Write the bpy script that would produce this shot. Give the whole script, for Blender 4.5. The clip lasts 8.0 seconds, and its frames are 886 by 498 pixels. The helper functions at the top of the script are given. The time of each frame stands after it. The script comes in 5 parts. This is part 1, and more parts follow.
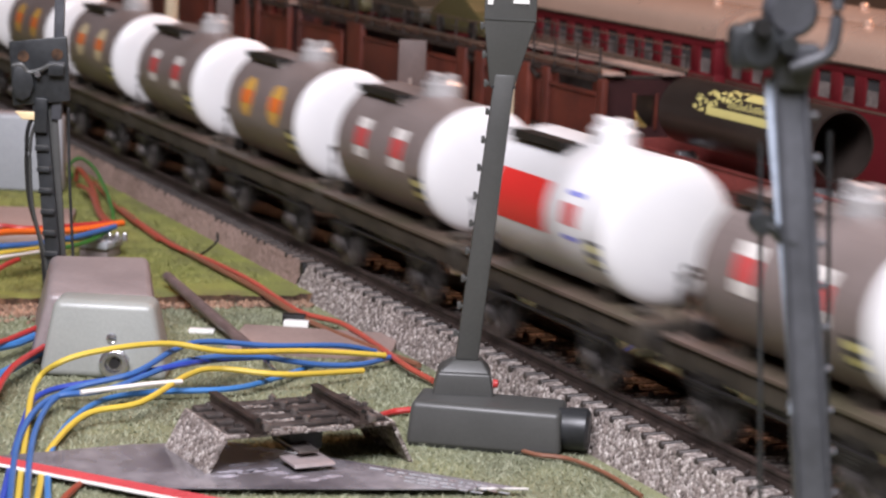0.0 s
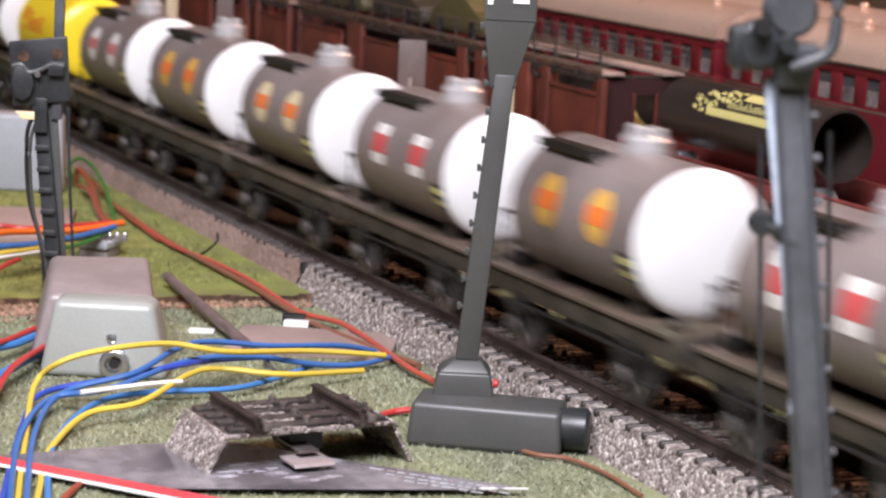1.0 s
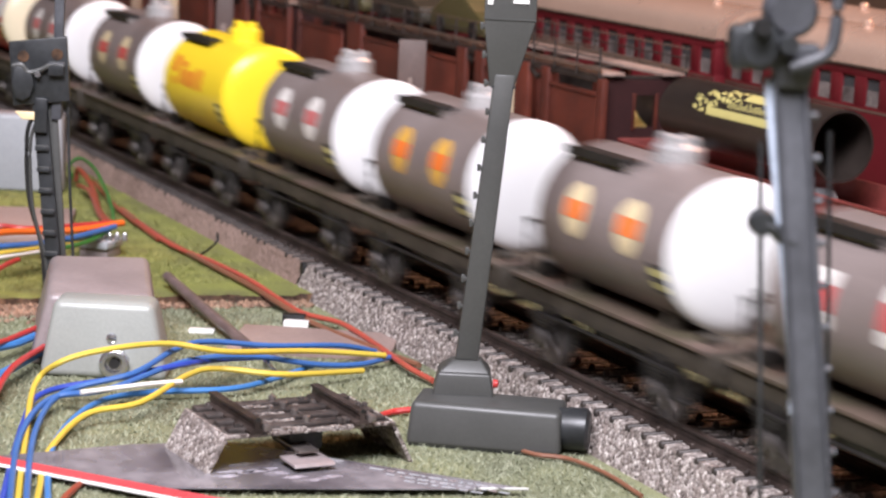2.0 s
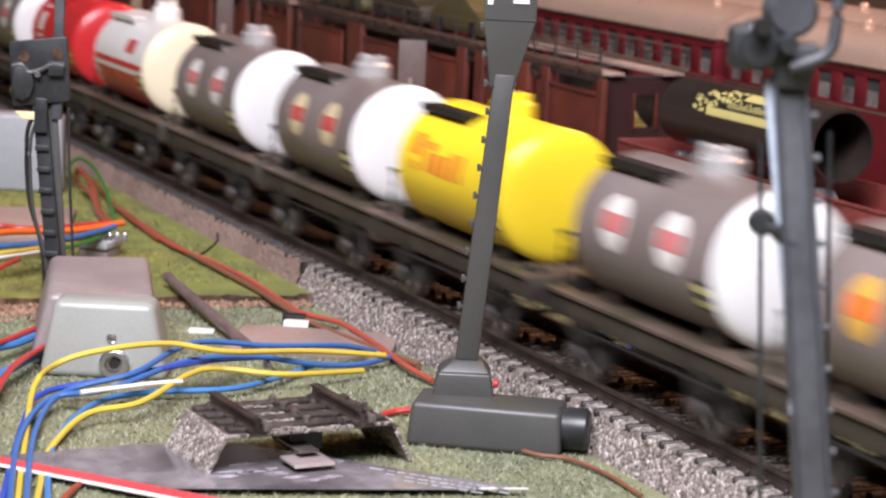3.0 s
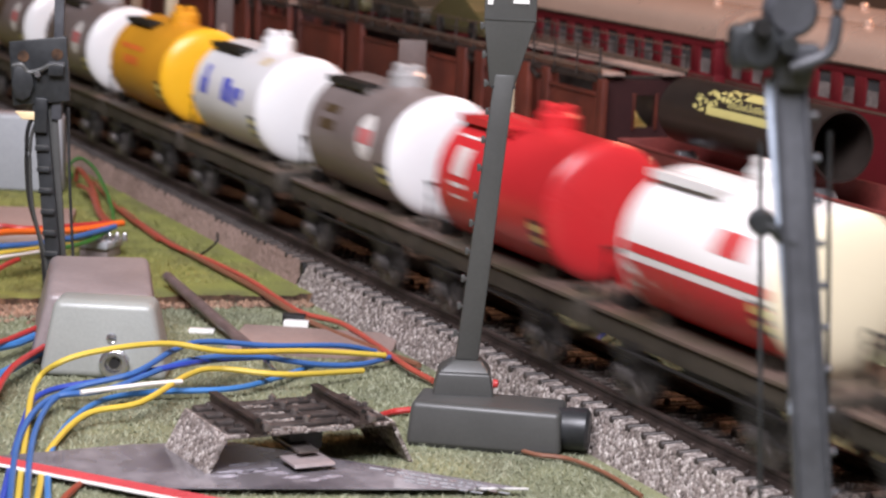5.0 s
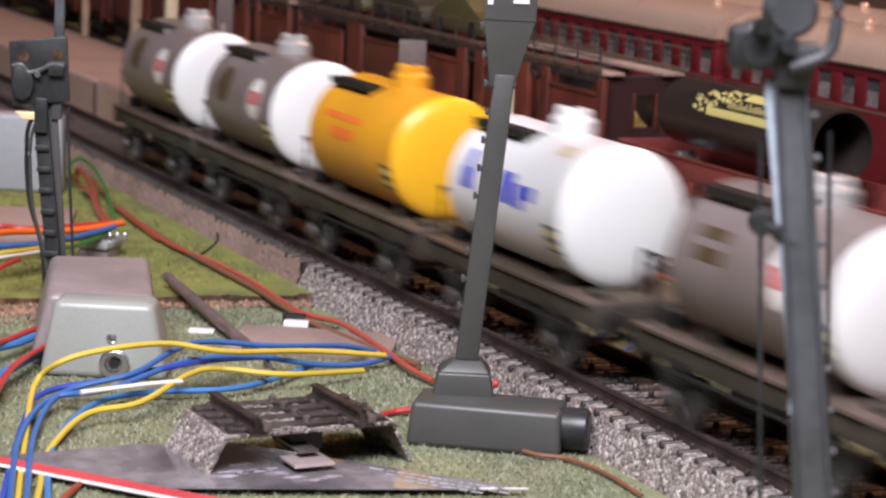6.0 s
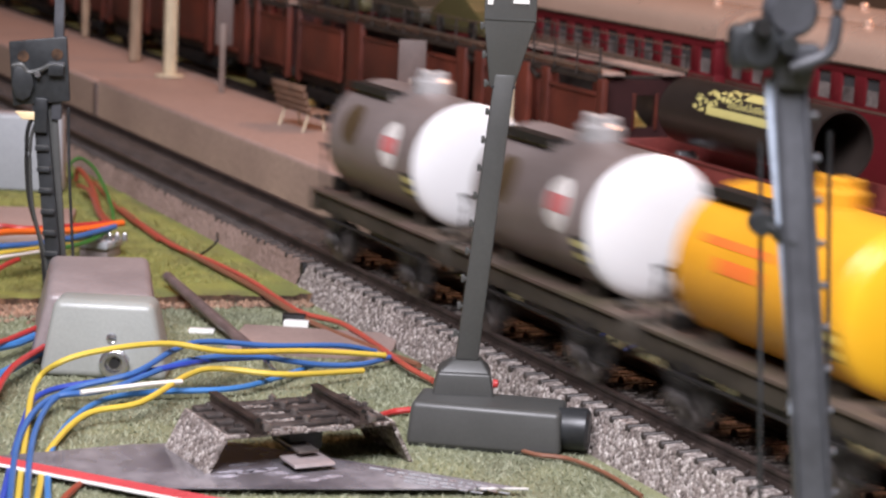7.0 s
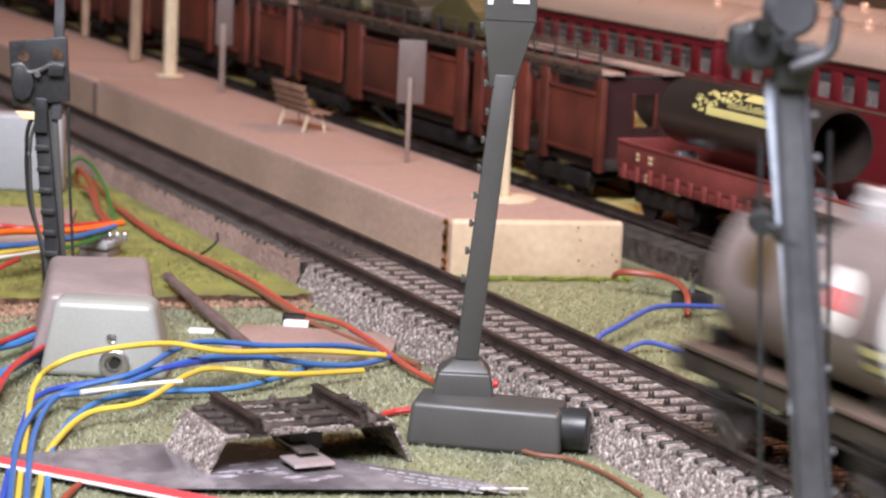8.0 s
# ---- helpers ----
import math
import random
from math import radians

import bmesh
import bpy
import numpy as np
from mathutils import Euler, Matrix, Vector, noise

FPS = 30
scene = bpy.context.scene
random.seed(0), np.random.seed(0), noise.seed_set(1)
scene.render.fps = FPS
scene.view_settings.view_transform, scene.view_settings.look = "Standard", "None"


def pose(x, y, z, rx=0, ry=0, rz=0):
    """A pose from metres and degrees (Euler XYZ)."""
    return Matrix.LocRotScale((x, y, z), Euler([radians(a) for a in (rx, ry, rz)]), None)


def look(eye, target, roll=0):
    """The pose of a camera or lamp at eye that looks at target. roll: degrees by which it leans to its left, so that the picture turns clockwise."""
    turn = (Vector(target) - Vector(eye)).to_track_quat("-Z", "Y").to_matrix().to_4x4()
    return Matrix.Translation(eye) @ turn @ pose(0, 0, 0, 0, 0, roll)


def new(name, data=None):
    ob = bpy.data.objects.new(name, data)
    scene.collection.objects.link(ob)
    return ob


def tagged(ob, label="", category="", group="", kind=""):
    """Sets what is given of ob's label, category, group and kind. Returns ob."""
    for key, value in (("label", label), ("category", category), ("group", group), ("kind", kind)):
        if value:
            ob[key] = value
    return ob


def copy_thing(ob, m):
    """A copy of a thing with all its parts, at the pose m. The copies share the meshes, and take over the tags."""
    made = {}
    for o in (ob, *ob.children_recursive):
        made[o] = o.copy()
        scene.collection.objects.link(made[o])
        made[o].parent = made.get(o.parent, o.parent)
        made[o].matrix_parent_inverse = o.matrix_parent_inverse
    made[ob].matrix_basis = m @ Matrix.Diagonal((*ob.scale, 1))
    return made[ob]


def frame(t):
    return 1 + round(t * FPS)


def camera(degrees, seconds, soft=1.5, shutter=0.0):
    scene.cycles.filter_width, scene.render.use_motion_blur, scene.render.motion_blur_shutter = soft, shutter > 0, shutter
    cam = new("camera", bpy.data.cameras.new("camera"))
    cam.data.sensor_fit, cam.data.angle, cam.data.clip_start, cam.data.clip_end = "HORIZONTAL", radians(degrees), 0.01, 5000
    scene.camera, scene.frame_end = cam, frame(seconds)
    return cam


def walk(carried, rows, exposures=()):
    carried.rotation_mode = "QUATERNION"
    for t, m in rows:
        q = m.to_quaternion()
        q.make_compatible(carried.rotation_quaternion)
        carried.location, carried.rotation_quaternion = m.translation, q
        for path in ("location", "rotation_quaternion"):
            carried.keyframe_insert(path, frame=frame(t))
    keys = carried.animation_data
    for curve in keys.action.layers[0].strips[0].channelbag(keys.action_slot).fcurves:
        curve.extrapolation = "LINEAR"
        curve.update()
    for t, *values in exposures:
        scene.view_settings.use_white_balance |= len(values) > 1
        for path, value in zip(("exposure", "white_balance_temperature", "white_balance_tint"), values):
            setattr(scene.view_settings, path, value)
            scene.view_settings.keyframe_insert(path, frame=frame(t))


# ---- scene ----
cam = camera(21.905, 8.0, soft=2.3, shutter=1.35)
EYE = Vector((0.0, -0.22216, 0.10137))
TILT, YAW = 0.173479, 1.134207
AIM = EYE + 0.45 * Vector((-math.sin(YAW) * math.cos(TILT), math.cos(YAW) * math.cos(TILT), -math.sin(TILT)))
VIEW = look(EYE, AIM, 2.749)
EXPOSURES = [(0.0, 0.0), (0.5, 0.02), (1.0, 0.29), (1.5, 0.36), (3.0, 0.27), (3.5, 0.08), (4.0, 0.16), (4.5, 0.08), (6.0, 0.04), (6.5, 0.0), (7.0, 0.1), (7.5, 0.33), (8.0, 0.4)]
walk(cam, [(0.0, VIEW), (8.0, VIEW)], EXPOSURES)
cam.data.dof.use_dof = True
cam.data.dof.focus_distance = 0.455
cam.data.dof.aperture_fstop = 46.0

# ---------------------------------------------------------------- light
world = bpy.data.worlds.new("room_air")
scene.world = world
world.use_nodes = True
world.node_tree.nodes["Background"].inputs["Color"].default_value = (1.0, 0.86, 0.74, 1)
world.node_tree.nodes["Background"].inputs["Strength"].default_value = 0.07


def area_lamp(name, eye, target, sx, sy, watts, colour):
    data = bpy.data.lights.new(name, "AREA")
    data.shape, data.size, data.size_y = "RECTANGLE", sx, sy
    data.energy, data.color = watts, colour
    ob = new(name, data)
    ob.matrix_world = look(eye, target)
    return ob


area_lamp("lamp_over_front", (0.04, -0.34, 0.66), (-0.34, -0.05, 0), 0.6, 0.28, 18.2, (0.92, 0.90, 1.0))
area_lamp("lamp_over_back", (-0.62, 0.62, 0.75), (-0.85, 0.08, 0), 0.4, 0.2, 4.6, (1.0, 0.48, 0.28))

# ---------------------------------------------------------------- helpers, all lengths in millimetres
U = 0.001
RIGHT = 65.0  # heading of things that lie square to the front of the layout


def mm(x, y, z, rx=0, ry=0, rz=0):
    return pose(x * U, y * U, z * U, rx, ry, rz)


def finish(name, bm, material, smooth=True, angle=38):
    bm.transform(Matrix.Scale(U, 4))
    bmesh.ops.recalc_face_normals(bm, faces=bm.faces[:])
    me = bpy.data.meshes.new(name)
    bm.to_mesh(me)
    bm.free()
    me.materials.append(material)
    if smooth:
        for poly in me.polygons:
            poly.use_smooth = True
        me.set_sharp_from_angle(angle=radians(angle))
    return me


def part(name, bm, material, parent, label="", smooth=True):
    ob = new(name, finish(name, bm, material, smooth))
    ob.parent = parent
    if label:
        tagged(ob, label)
    return ob


def thing(name, m, label, category, group="", kind=""):
    ob = new(name)
    ob.empty_display_size = 0.005
    ob.matrix_basis = m
    return tagged(ob, label, category, group, kind)


def solid(name, bm, material, m, label, category, group="", kind="", smooth=True):
    ob = new(name, finish(name, bm, material, smooth))
    ob.matrix_basis = m
    return tagged(ob, label, category, group, kind)


def B():
    return bmesh.new()


def box(bm, x0, x1, y0, y1, z0, z1, bevel=0.0, seg=2):
    r = bmesh.ops.create_cube(bm, size=1)
    vs = r["verts"]
    for v in vs:
        v.co = Vector((x0 + (v.co.x + .5) * (x1 - x0), y0 + (v.co.y + .5) * (y1 - y0), z0 + (v.co.z + .5) * (z1 - z0)))
    if bevel:
        es = {e for v in vs for e in v.link_edges}
        bmesh.ops.bevel(bm, geom=list(es), offset=bevel, segments=seg, affect="EDGES", profile=0.5)
    return bm


def frustum(bm, bottom, top, z0, z1, bevel=0.0, seg=3):
    """bottom and top: (x0, x1, y0, y1)."""
    vs = []
    for (x0, x1, y0, y1), z in ((bottom, z0), (top, z1)):
        vs += [bm.verts.new((x, y, z)) for x, y in ((x0, y0), (x1, y0), (x1, y1), (x0, y1))]
    fs = [bm.faces.new([vs[i] for i in f]) for f in ((3, 2, 1, 0), (4, 5, 6, 7), (0, 1, 5, 4), (1, 2, 6, 5), (2, 3, 7, 6), (3, 0, 4, 7))]
    if bevel:
        es = {e for f in fs for e in f.edges}
        bmesh.ops.bevel(bm, geom=list(es), offset=bevel, segments=seg, affect="EDGES", profile=0.5)
    return bm


def prism(bm, outline, y0, y1):
    """outline in x, z; runs from y0 to y1."""
    a = [bm.verts.new((x, y0, z)) for x, z in outline]
    b = [bm.verts.new((x, y1, z)) for x, z in outline]
    n = len(a)
    bm.faces.new(a), bm.faces.new(b[::-1])
    for i in range(n):
        bm.faces.new((a[i], b[i], b[(i + 1) % n], a[(i + 1) % n]))
    return bm


def sweep_x(bm, outline, x0, x1, steps=1, closed=True):
    """outline in y, z; runs along x."""
    rings = []
    for k in range(steps + 1):
        x = x0 + (x1 - x0) * k / steps
        rings.append([bm.verts.new((x, y, z)) for y, z in outline])
    n = len(outline)
    for k in range(steps):
        for i in range(n if closed else n - 1):
            bm.faces.new((rings[k][i], rings[k + 1][i], rings[k + 1][(i + 1) % n], rings[k][(i + 1) % n]))
    if closed:
        bm.faces.new(rings[0]), bm.faces.new(rings[-1][::-1])
    return bm


def lathe(bm, profile, n=32, axis="x", at=(0, 0, 0)):
    """profile of (along, radius); radius 0 closes an end."""
    rings = []
    for s, r in profile:
        ring = []
        for i in range(n if r > 0 else 1):
            a = 2 * math.pi * i / n
            c, d = r * math.cos(a), r * math.sin(a)
            co = {"x": (s, c, d), "y": (c, s, d), "z": (c, d, s)}[axis]
            ring.append(bm.verts.new(Vector(co) + Vector(at)))
        rings.append(ring)
    for p, q in zip(rings, rings[1:]):
        for i in range(n):
            j = (i + 1) % n
            f = [p[i % len(p)], p[j % len(p)], q[j % len(q)], q[i % len(q)]]
            f = list(dict.fromkeys(f))
            if len(f) > 2:
                bm.faces.new(f)
    return bm


def rod(bm, a, b, r, n=10, r2=None):
    a, b = Vector(a), Vector(b)
    turn = (b - a).to_track_quat("Z", "Y").to_matrix()
    r2 = r if r2 is None else r2
    lo = [bm.verts.new(a + turn @ Vector((r * math.cos(2 * math.pi * i / n), r * math.sin(2 * math.pi * i / n), 0))) for i in range(n)]
    hi = [bm.verts.new(b + turn @ Vector((r2 * math.cos(2 * math.pi * i / n), r2 * math.sin(2 * math.pi * i / n), 0))) for i in range(n)]
    for i in range(n):
        bm.faces.new((lo[i], lo[(i + 1) % n], hi[(i + 1) % n], hi[i]))
    bm.faces.new(lo[::-1]), bm.faces.new(hi)
    return bm


def curve_points(pts, steps=8):
    pts = [Vector(p) for p in pts]
    out = []
    for i in range(len(pts) - 1):
        p0, p1, p2, p3 = pts[max(i - 1, 0)], pts[i], pts[i + 1], pts[min(i + 2, len(pts) - 1)]
        for k in range(steps):
            t = k / steps
            out.append(0.5 * ((2 * p1) + (p2 - p0) * t + (2 * p0 - 5 * p1 + 4 * p2 - p3) * t * t + (3 * p1 - p0 - 3 * p2 + p3) * t ** 3))
    out.append(pts[-1])
    return out


def tube(bm, pts, r, n=8, steps=8):
    path = curve_points(pts, steps)
    rings, ref = [], Vector((0, 0, 1))
    for i, p in enumerate(path):
        d = (path[min(i + 1, len(path) - 1)] - path[max(i - 1, 0)]).normalized()
        side = d.cross(ref)
        if side.length < 1e-4:
            side = d.cross(Vector((0, 1, 0)))
        side.normalize()
        up = side.cross(d)
        rings.append([bm.verts.new(p + r * (math.cos(2 * math.pi * k / n) * side + math.sin(2 * math.pi * k / n) * up)) for k in range(n)])
    for p, q in zip(rings, rings[1:]):
        for k in range(n):
            bm.faces.new((p[k], p[(k + 1) % n], q[(k + 1) % n], q[k]))
    bm.faces.new(rings[0][::-1]), bm.faces.new(rings[-1])
    return bm


# ---------------------------------------------------------------- materials
def mat(name, col, rough=0.5, metal=0.0, var=0.15, scale=150, bump=0.15, bscale=900, col2=None, depth=0.0002, patch=0.5, coat=0.0):
    """Two scales of noise: broad patches between col and col2, fine grain, and relief."""
    m = bpy.data.materials.new(name)
    m.use_nodes = True
    nt = m.node_tree
    N, L = nt.nodes, nt.links
    bsdf = N["Principled BSDF"]
    tc = N.new("ShaderNodeTexCoord")
    info = N.new("ShaderNodeObjectInfo")
    shift = N.new("ShaderNodeVectorMath")
    shift.operation = "ADD"
    L.new(tc.outputs["Object"], shift.inputs[0])
    L.new(info.outputs["Random"], shift.inputs[1])
    n1 = N.new("ShaderNodeTexNoise")
    n1.inputs["Scale"].default_value, n1.inputs["Detail"].default_value = scale, 5
    n2 = N.new("ShaderNodeTexNoise")
    n2.inputs["Scale"].default_value, n2.inputs["Detail"].default_value = bscale, 3
    L.new(shift.outputs[0], n1.inputs["Vector"])
    L.new(shift.outputs[0], n2.inputs["Vector"])
    c2 = col2 or tuple(c * (1 - 2 * var) for c in col)
    ramp = N.new("ShaderNodeValToRGB")
    ramp.color_ramp.elements[0].position, ramp.color_ramp.elements[1].position = patch - 0.15, patch + 0.15
    ramp.color_ramp.elements[0].color, ramp.color_ramp.elements[1].color = (*c2, 1), (*col, 1)
    L.new(n1.outputs["Fac"], ramp.inputs["Fac"])
    mix = N.new("ShaderNodeMix")
    mix.data_type, mix.blend_type = "RGBA", "OVERLAY"
    mix.inputs["Factor"].default_value = min(1, var * 2)
    L.new(ramp.outputs["Color"], mix.inputs["A"])
    L.new(n2.outputs["Fac"], mix.inputs["B"])
    L.new(mix.outputs["Result"], bsdf.inputs["Base Color"])
    mr = N.new("ShaderNodeMapRange")
    mr.inputs["To Min"].default_value, mr.inputs["To Max"].default_value = max(0.03, rough - 0.1), min(1, rough + 0.1)
    L.new(n1.outputs["Fac"], mr.inputs["Value"])
    L.new(mr.outputs["Result"], bsdf.inputs["Roughness"])
    bsdf.inputs["Metallic"].default_value = metal
    bsdf.inputs["Coat Weight"].default_value = coat
    if bump:
        b = N.new("ShaderNodeBump")
        b.inputs["Strength"].default_value, b.inputs["Distance"].default_value = bump, depth
        L.new(n2.outputs["Fac"], b.inputs["Height"])
        L.new(b.outputs["Normal"], bsdf.inputs["Normal"])
    return m


def stones(name, cols, scale, rough=0.8, depth=0.0004, strength=0.8):
    """Small stones: one colour a cell, dark joints, raised middles."""
    m = bpy.data.materials.new(name)
    m.use_nodes = True
    nt = m.node_tree
    N, L = nt.nodes, nt.links
    bsdf = N["Principled BSDF"]
    tc = N.new("ShaderNodeTexCoord")
    vo = N.new("ShaderNodeTexVoronoi")
    vo.inputs["Scale"].default_value = scale
    L.new(tc.outputs["Object"], vo.inputs["Vector"])
    sep = N.new("ShaderNodeSeparateColor")
    L.new(vo.outputs["Color"], sep.inputs["Color"])
    ramp = N.new("ShaderNodeValToRGB")
    el = ramp.color_ramp.elements
    while len(el) < len(cols):
        el.new(0.5)
    for i, c in enumerate(cols):
        el[i].position, el[i].color = i / (len(cols) - 1), (*c, 1)
    L.new(sep.outputs["Red"], ramp.inputs["Fac"])
    inv = N.new("ShaderNodeMapRange")
    inv.inputs["From Max"].default_value = 0.75
    inv.inputs["To Min"].default_value, inv.inputs["To Max"].default_value = 1.0, 0.0
    L.new(vo.outputs["Distance"], inv.inputs["Value"])
    b = N.new("ShaderNodeBump")
    b.inputs["Strength"].default_value, b.inputs["Distance"].default_value = strength, depth
    L.new(inv.outputs["Result"], b.inputs["Height"])
    L.new(ramp.outputs["Color"], bsdf.inputs["Base Color"])
    L.new(b.outputs["Normal"], bsdf.inputs["Normal"])
    bsdf.inputs["Roughness"].default_value = rough
    return m


M = {}
M["grass"] = mat("grass_flock", (0.20, 0.205, 0.105), 0.95, var=0.3, scale=60, bump=0.9, bscale=1400, col2=(0.13, 0.135, 0.08), depth=0.0006)
M["grass_far"] = mat("grass_mat", (0.20, 0.21, 0.045), 0.95, var=0.3, scale=70, bump=0.9, bscale=1400, col2=(0.13, 0.13, 0.04), depth=0.0006)
M["grass_pale"] = mat("pale_grass_mat", (0.215, 0.215, 0.105), 0.95, var=0.3, scale=70, bump=0.9, bscale=1400, col2=(0.15, 0.145, 0.075), depth=0.0006)
M["soil"] = mat("torn_mat_edge", (0.12, 0.06, 0.03), 0.95, var=0.4, scale=250, bump=1, bscale=700)
M["ballast_new"] = stones("trackbed_stones", [(0.055, 0.042, 0.037), (0.21, 0.17, 0.15), (0.10, 0.08, 0.07), (0.38, 0.335, 0.31), (0.14, 0.11, 0.095), (0.27, 0.23, 0.205), (0.52, 0.47, 0.43)], 1450)
M["ballast_old"] = mat("weathered_trackbed", (0.26, 0.178, 0.145), 0.85, var=0.25, scale=60, bump=0.8, bscale=900, col2=(0.18, 0.12, 0.095), depth=0.0005)
M["bed_dark"] = mat("trackbed_top", (0.075, 0.058, 0.05), 0.7, var=0.35, scale=300, bump=0.8, bscale=900)
M["bed_old"] = mat("old_trackbed_top", (0.17, 0.125, 0.105), 0.8, var=0.35, scale=250, bump=0.8, bscale=900, col2=(0.10, 0.075, 0.062))
M["bed_light"] = stones("trackbed_light_stones", [(0.10, 0.08, 0.07), (0.27, 0.235, 0.21), (0.15, 0.125, 0.11), (0.40, 0.36, 0.33)], 1300)
M["sleeper"] = mat("dark_sleeper", (0.06, 0.048, 0.043), 0.55, var=0.3, scale=300, bump=0.5, bscale=1500)
M["rail"] = mat("browned_rail", (0.065, 0.047, 0.04), 0.45, metal=0.35, var=0.3, scale=200, bump=0.2, bscale=1500)
M["railtop"] = mat("worn_rail", (0.14, 0.10, 0.088), 0.38, metal=0.6, var=0.3, scale=120, bump=0.1)
M["stud"] = mat("stud_metal", (0.3, 0.26, 0.24), 0.4, metal=0.8)
M["platform"] = mat("platform_paint", (0.32, 0.215, 0.175), 0.6, var=0.12, scale=18, bump=0.3, bscale=600, col2=(0.34, 0.23, 0.19))
M["platform_side"] = mat("platform_side", (0.42, 0.30, 0.225), 0.6, var=0.15, scale=20, bump=0.3, bscale=600, col2=(0.33, 0.235, 0.18))
M["cream"] = mat("cream_paint", (0.52, 0.40, 0.27), 0.45, var=0.1, scale=60, bump=0.2, bscale=500, col2=(0.46, 0.34, 0.225))
M["rust"] = mat("rust", (0.34, 0.15, 0.045), 0.85, var=0.4, scale=300, bump=0.6)
M["post"] = mat("post_paint", (0.62, 0.52, 0.36), 0.5, var=0.1, scale=100)
# darker copy of the post paint, with shade in the colour, for the far posts
M["post_shaded"] = mat("shaded_post_paint", (0.36, 0.26, 0.18), 0.55, var=0.15, scale=100)
# board colour lowered to carry the shade on the sign backs
M["sign_back"] = mat("sign_back", (0.115, 0.08, 0.07), 0.55, var=0.1, scale=100)
M["sign_pole"] = mat("sign_pole", (0.19, 0.135, 0.11), 0.55, var=0.1, scale=100)
M["bench"] = mat("bench_wood", (0.23, 0.135, 0.09), 0.6, var=0.2, scale=150)
M["signal"] = mat("signal_grey", (0.058, 0.058, 0.054), 0.42, var=0.07, scale=60, bump=0.06, bscale=1500)
M["signal_dark"] = mat("signal_dark_plastic", (0.028, 0.03, 0.032), 0.4, var=0.2, scale=150, bump=0.15)
M["signal_near"] = mat("signal_blue_grey", (0.068, 0.070, 0.078), 0.5, var=0.15, scale=150, bump=0.15)
M["steel"] = mat("bright_steel", (0.7, 0.7, 0.72), 0.25, metal=0.9, var=0.1)
M["white_strip"] = mat("white_strip", (0.42, 0.47, 0.55), 0.3, var=0.08)
M["white"] = mat("white_plastic", (0.8, 0.78, 0.74), 0.4, var=0.05)
M["greybox"] = mat("grey_plastic", (0.275, 0.283, 0.258), 0.32, var=0.06, scale=40, bump=0.08, bscale=1500)
M["greybox_back"] = mat("pale_grey_plastic", (0.32, 0.33, 0.345), 0.4, var=0.06, scale=40, bump=0.1)
M["boxtop"] = mat("brownish_lid", (0.27, 0.225, 0.22), 0.42, var=0.1, scale=50, bump=0.2)
M["board"] = mat("brown_board", (0.32, 0.225, 0.195), 0.55, var=0.12, scale=40, bump=0.2)
M["dark_rod"] = mat("brown_rod", (0.16, 0.115, 0.105), 0.4, var=0.2)
M["black"] = mat("black_plastic", (0.015, 0.014, 0.014), 0.5, var=0.2)
for key, c in dict(yellow=(0.60, 0.44, 0.06), blue=(0.045, 0.125, 0.34), blue_dark=(0.03, 0.06, 0.34), blue_violet=(0.055, 0.10, 0.38), blue_pale=(0.05, 0.18, 0.44), red=(0.42, 0.035, 0.033), orange=(0.75, 0.14, 0.02),
                   green=(0.04, 0.17, 0.03), brown=(0.2, 0.085, 0.05), white=(0.75, 0.73, 0.7), black=(0.02, 0.02, 0.02), brick=(0.40, 0.075, 0.05), rust_red=(0.28, 0.06, 0.032)).items():
    M["wire_" + key] = mat(key + "_insulation", c, 0.35, var=0.06, scale=60, bump=0.05)
M["tank_grey"] = mat("weathered_tank", (0.19, 0.155, 0.145), 0.36, var=0.12, scale=60, bump=0.1, bscale=1200, col2=(0.15, 0.12, 0.11))
M["tank_white"] = mat("white_tank", (0.70, 0.69, 0.685), 0.32, var=0.03, scale=50, bump=0.04)
M["tank_cream"] = mat("cream_tank", (0.76, 0.67, 0.48), 0.32, var=0.03, scale=50, bump=0.04)
M["tank_milk"] = mat("milk_white_tank", (0.72, 0.69, 0.66), 0.32, var=0.03, scale=50, bump=0.04)
M["tank_yellow"] = mat("yellow_tank", (0.85, 0.62, 0.03), 0.32, var=0.03, scale=50, bump=0.04)
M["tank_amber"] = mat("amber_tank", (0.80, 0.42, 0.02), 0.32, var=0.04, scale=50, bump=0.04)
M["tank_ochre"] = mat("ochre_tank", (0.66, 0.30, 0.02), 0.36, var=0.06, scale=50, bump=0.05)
M["tank_red"] = mat("red_tank", (0.52, 0.025, 0.03), 0.3, var=0.04, scale=50, bump=0.04)
M["deck_brown"] = mat("wagon_deck", (0.095, 0.062, 0.05), 0.6, var=0.3, scale=70, bump=0.3, col2=(0.05, 0.042, 0.024))
M["frame"] = mat("wagon_frame", (0.05, 0.04, 0.029), 0.6, var=0.25, scale=120, bump=0.3)
M["frame_dark"] = mat("running_gear", (0.016, 0.014, 0.013), 0.5, var=0.25, scale=200, bump=0.3)
M["wheel"] = mat("wheel_steel", (0.2, 0.18, 0.17), 0.35, metal=0.7, var=0.2)
M["hatch"] = mat("hatch_metal", (0.55, 0.53, 0.52), 0.3, metal=0.4, var=0.1)
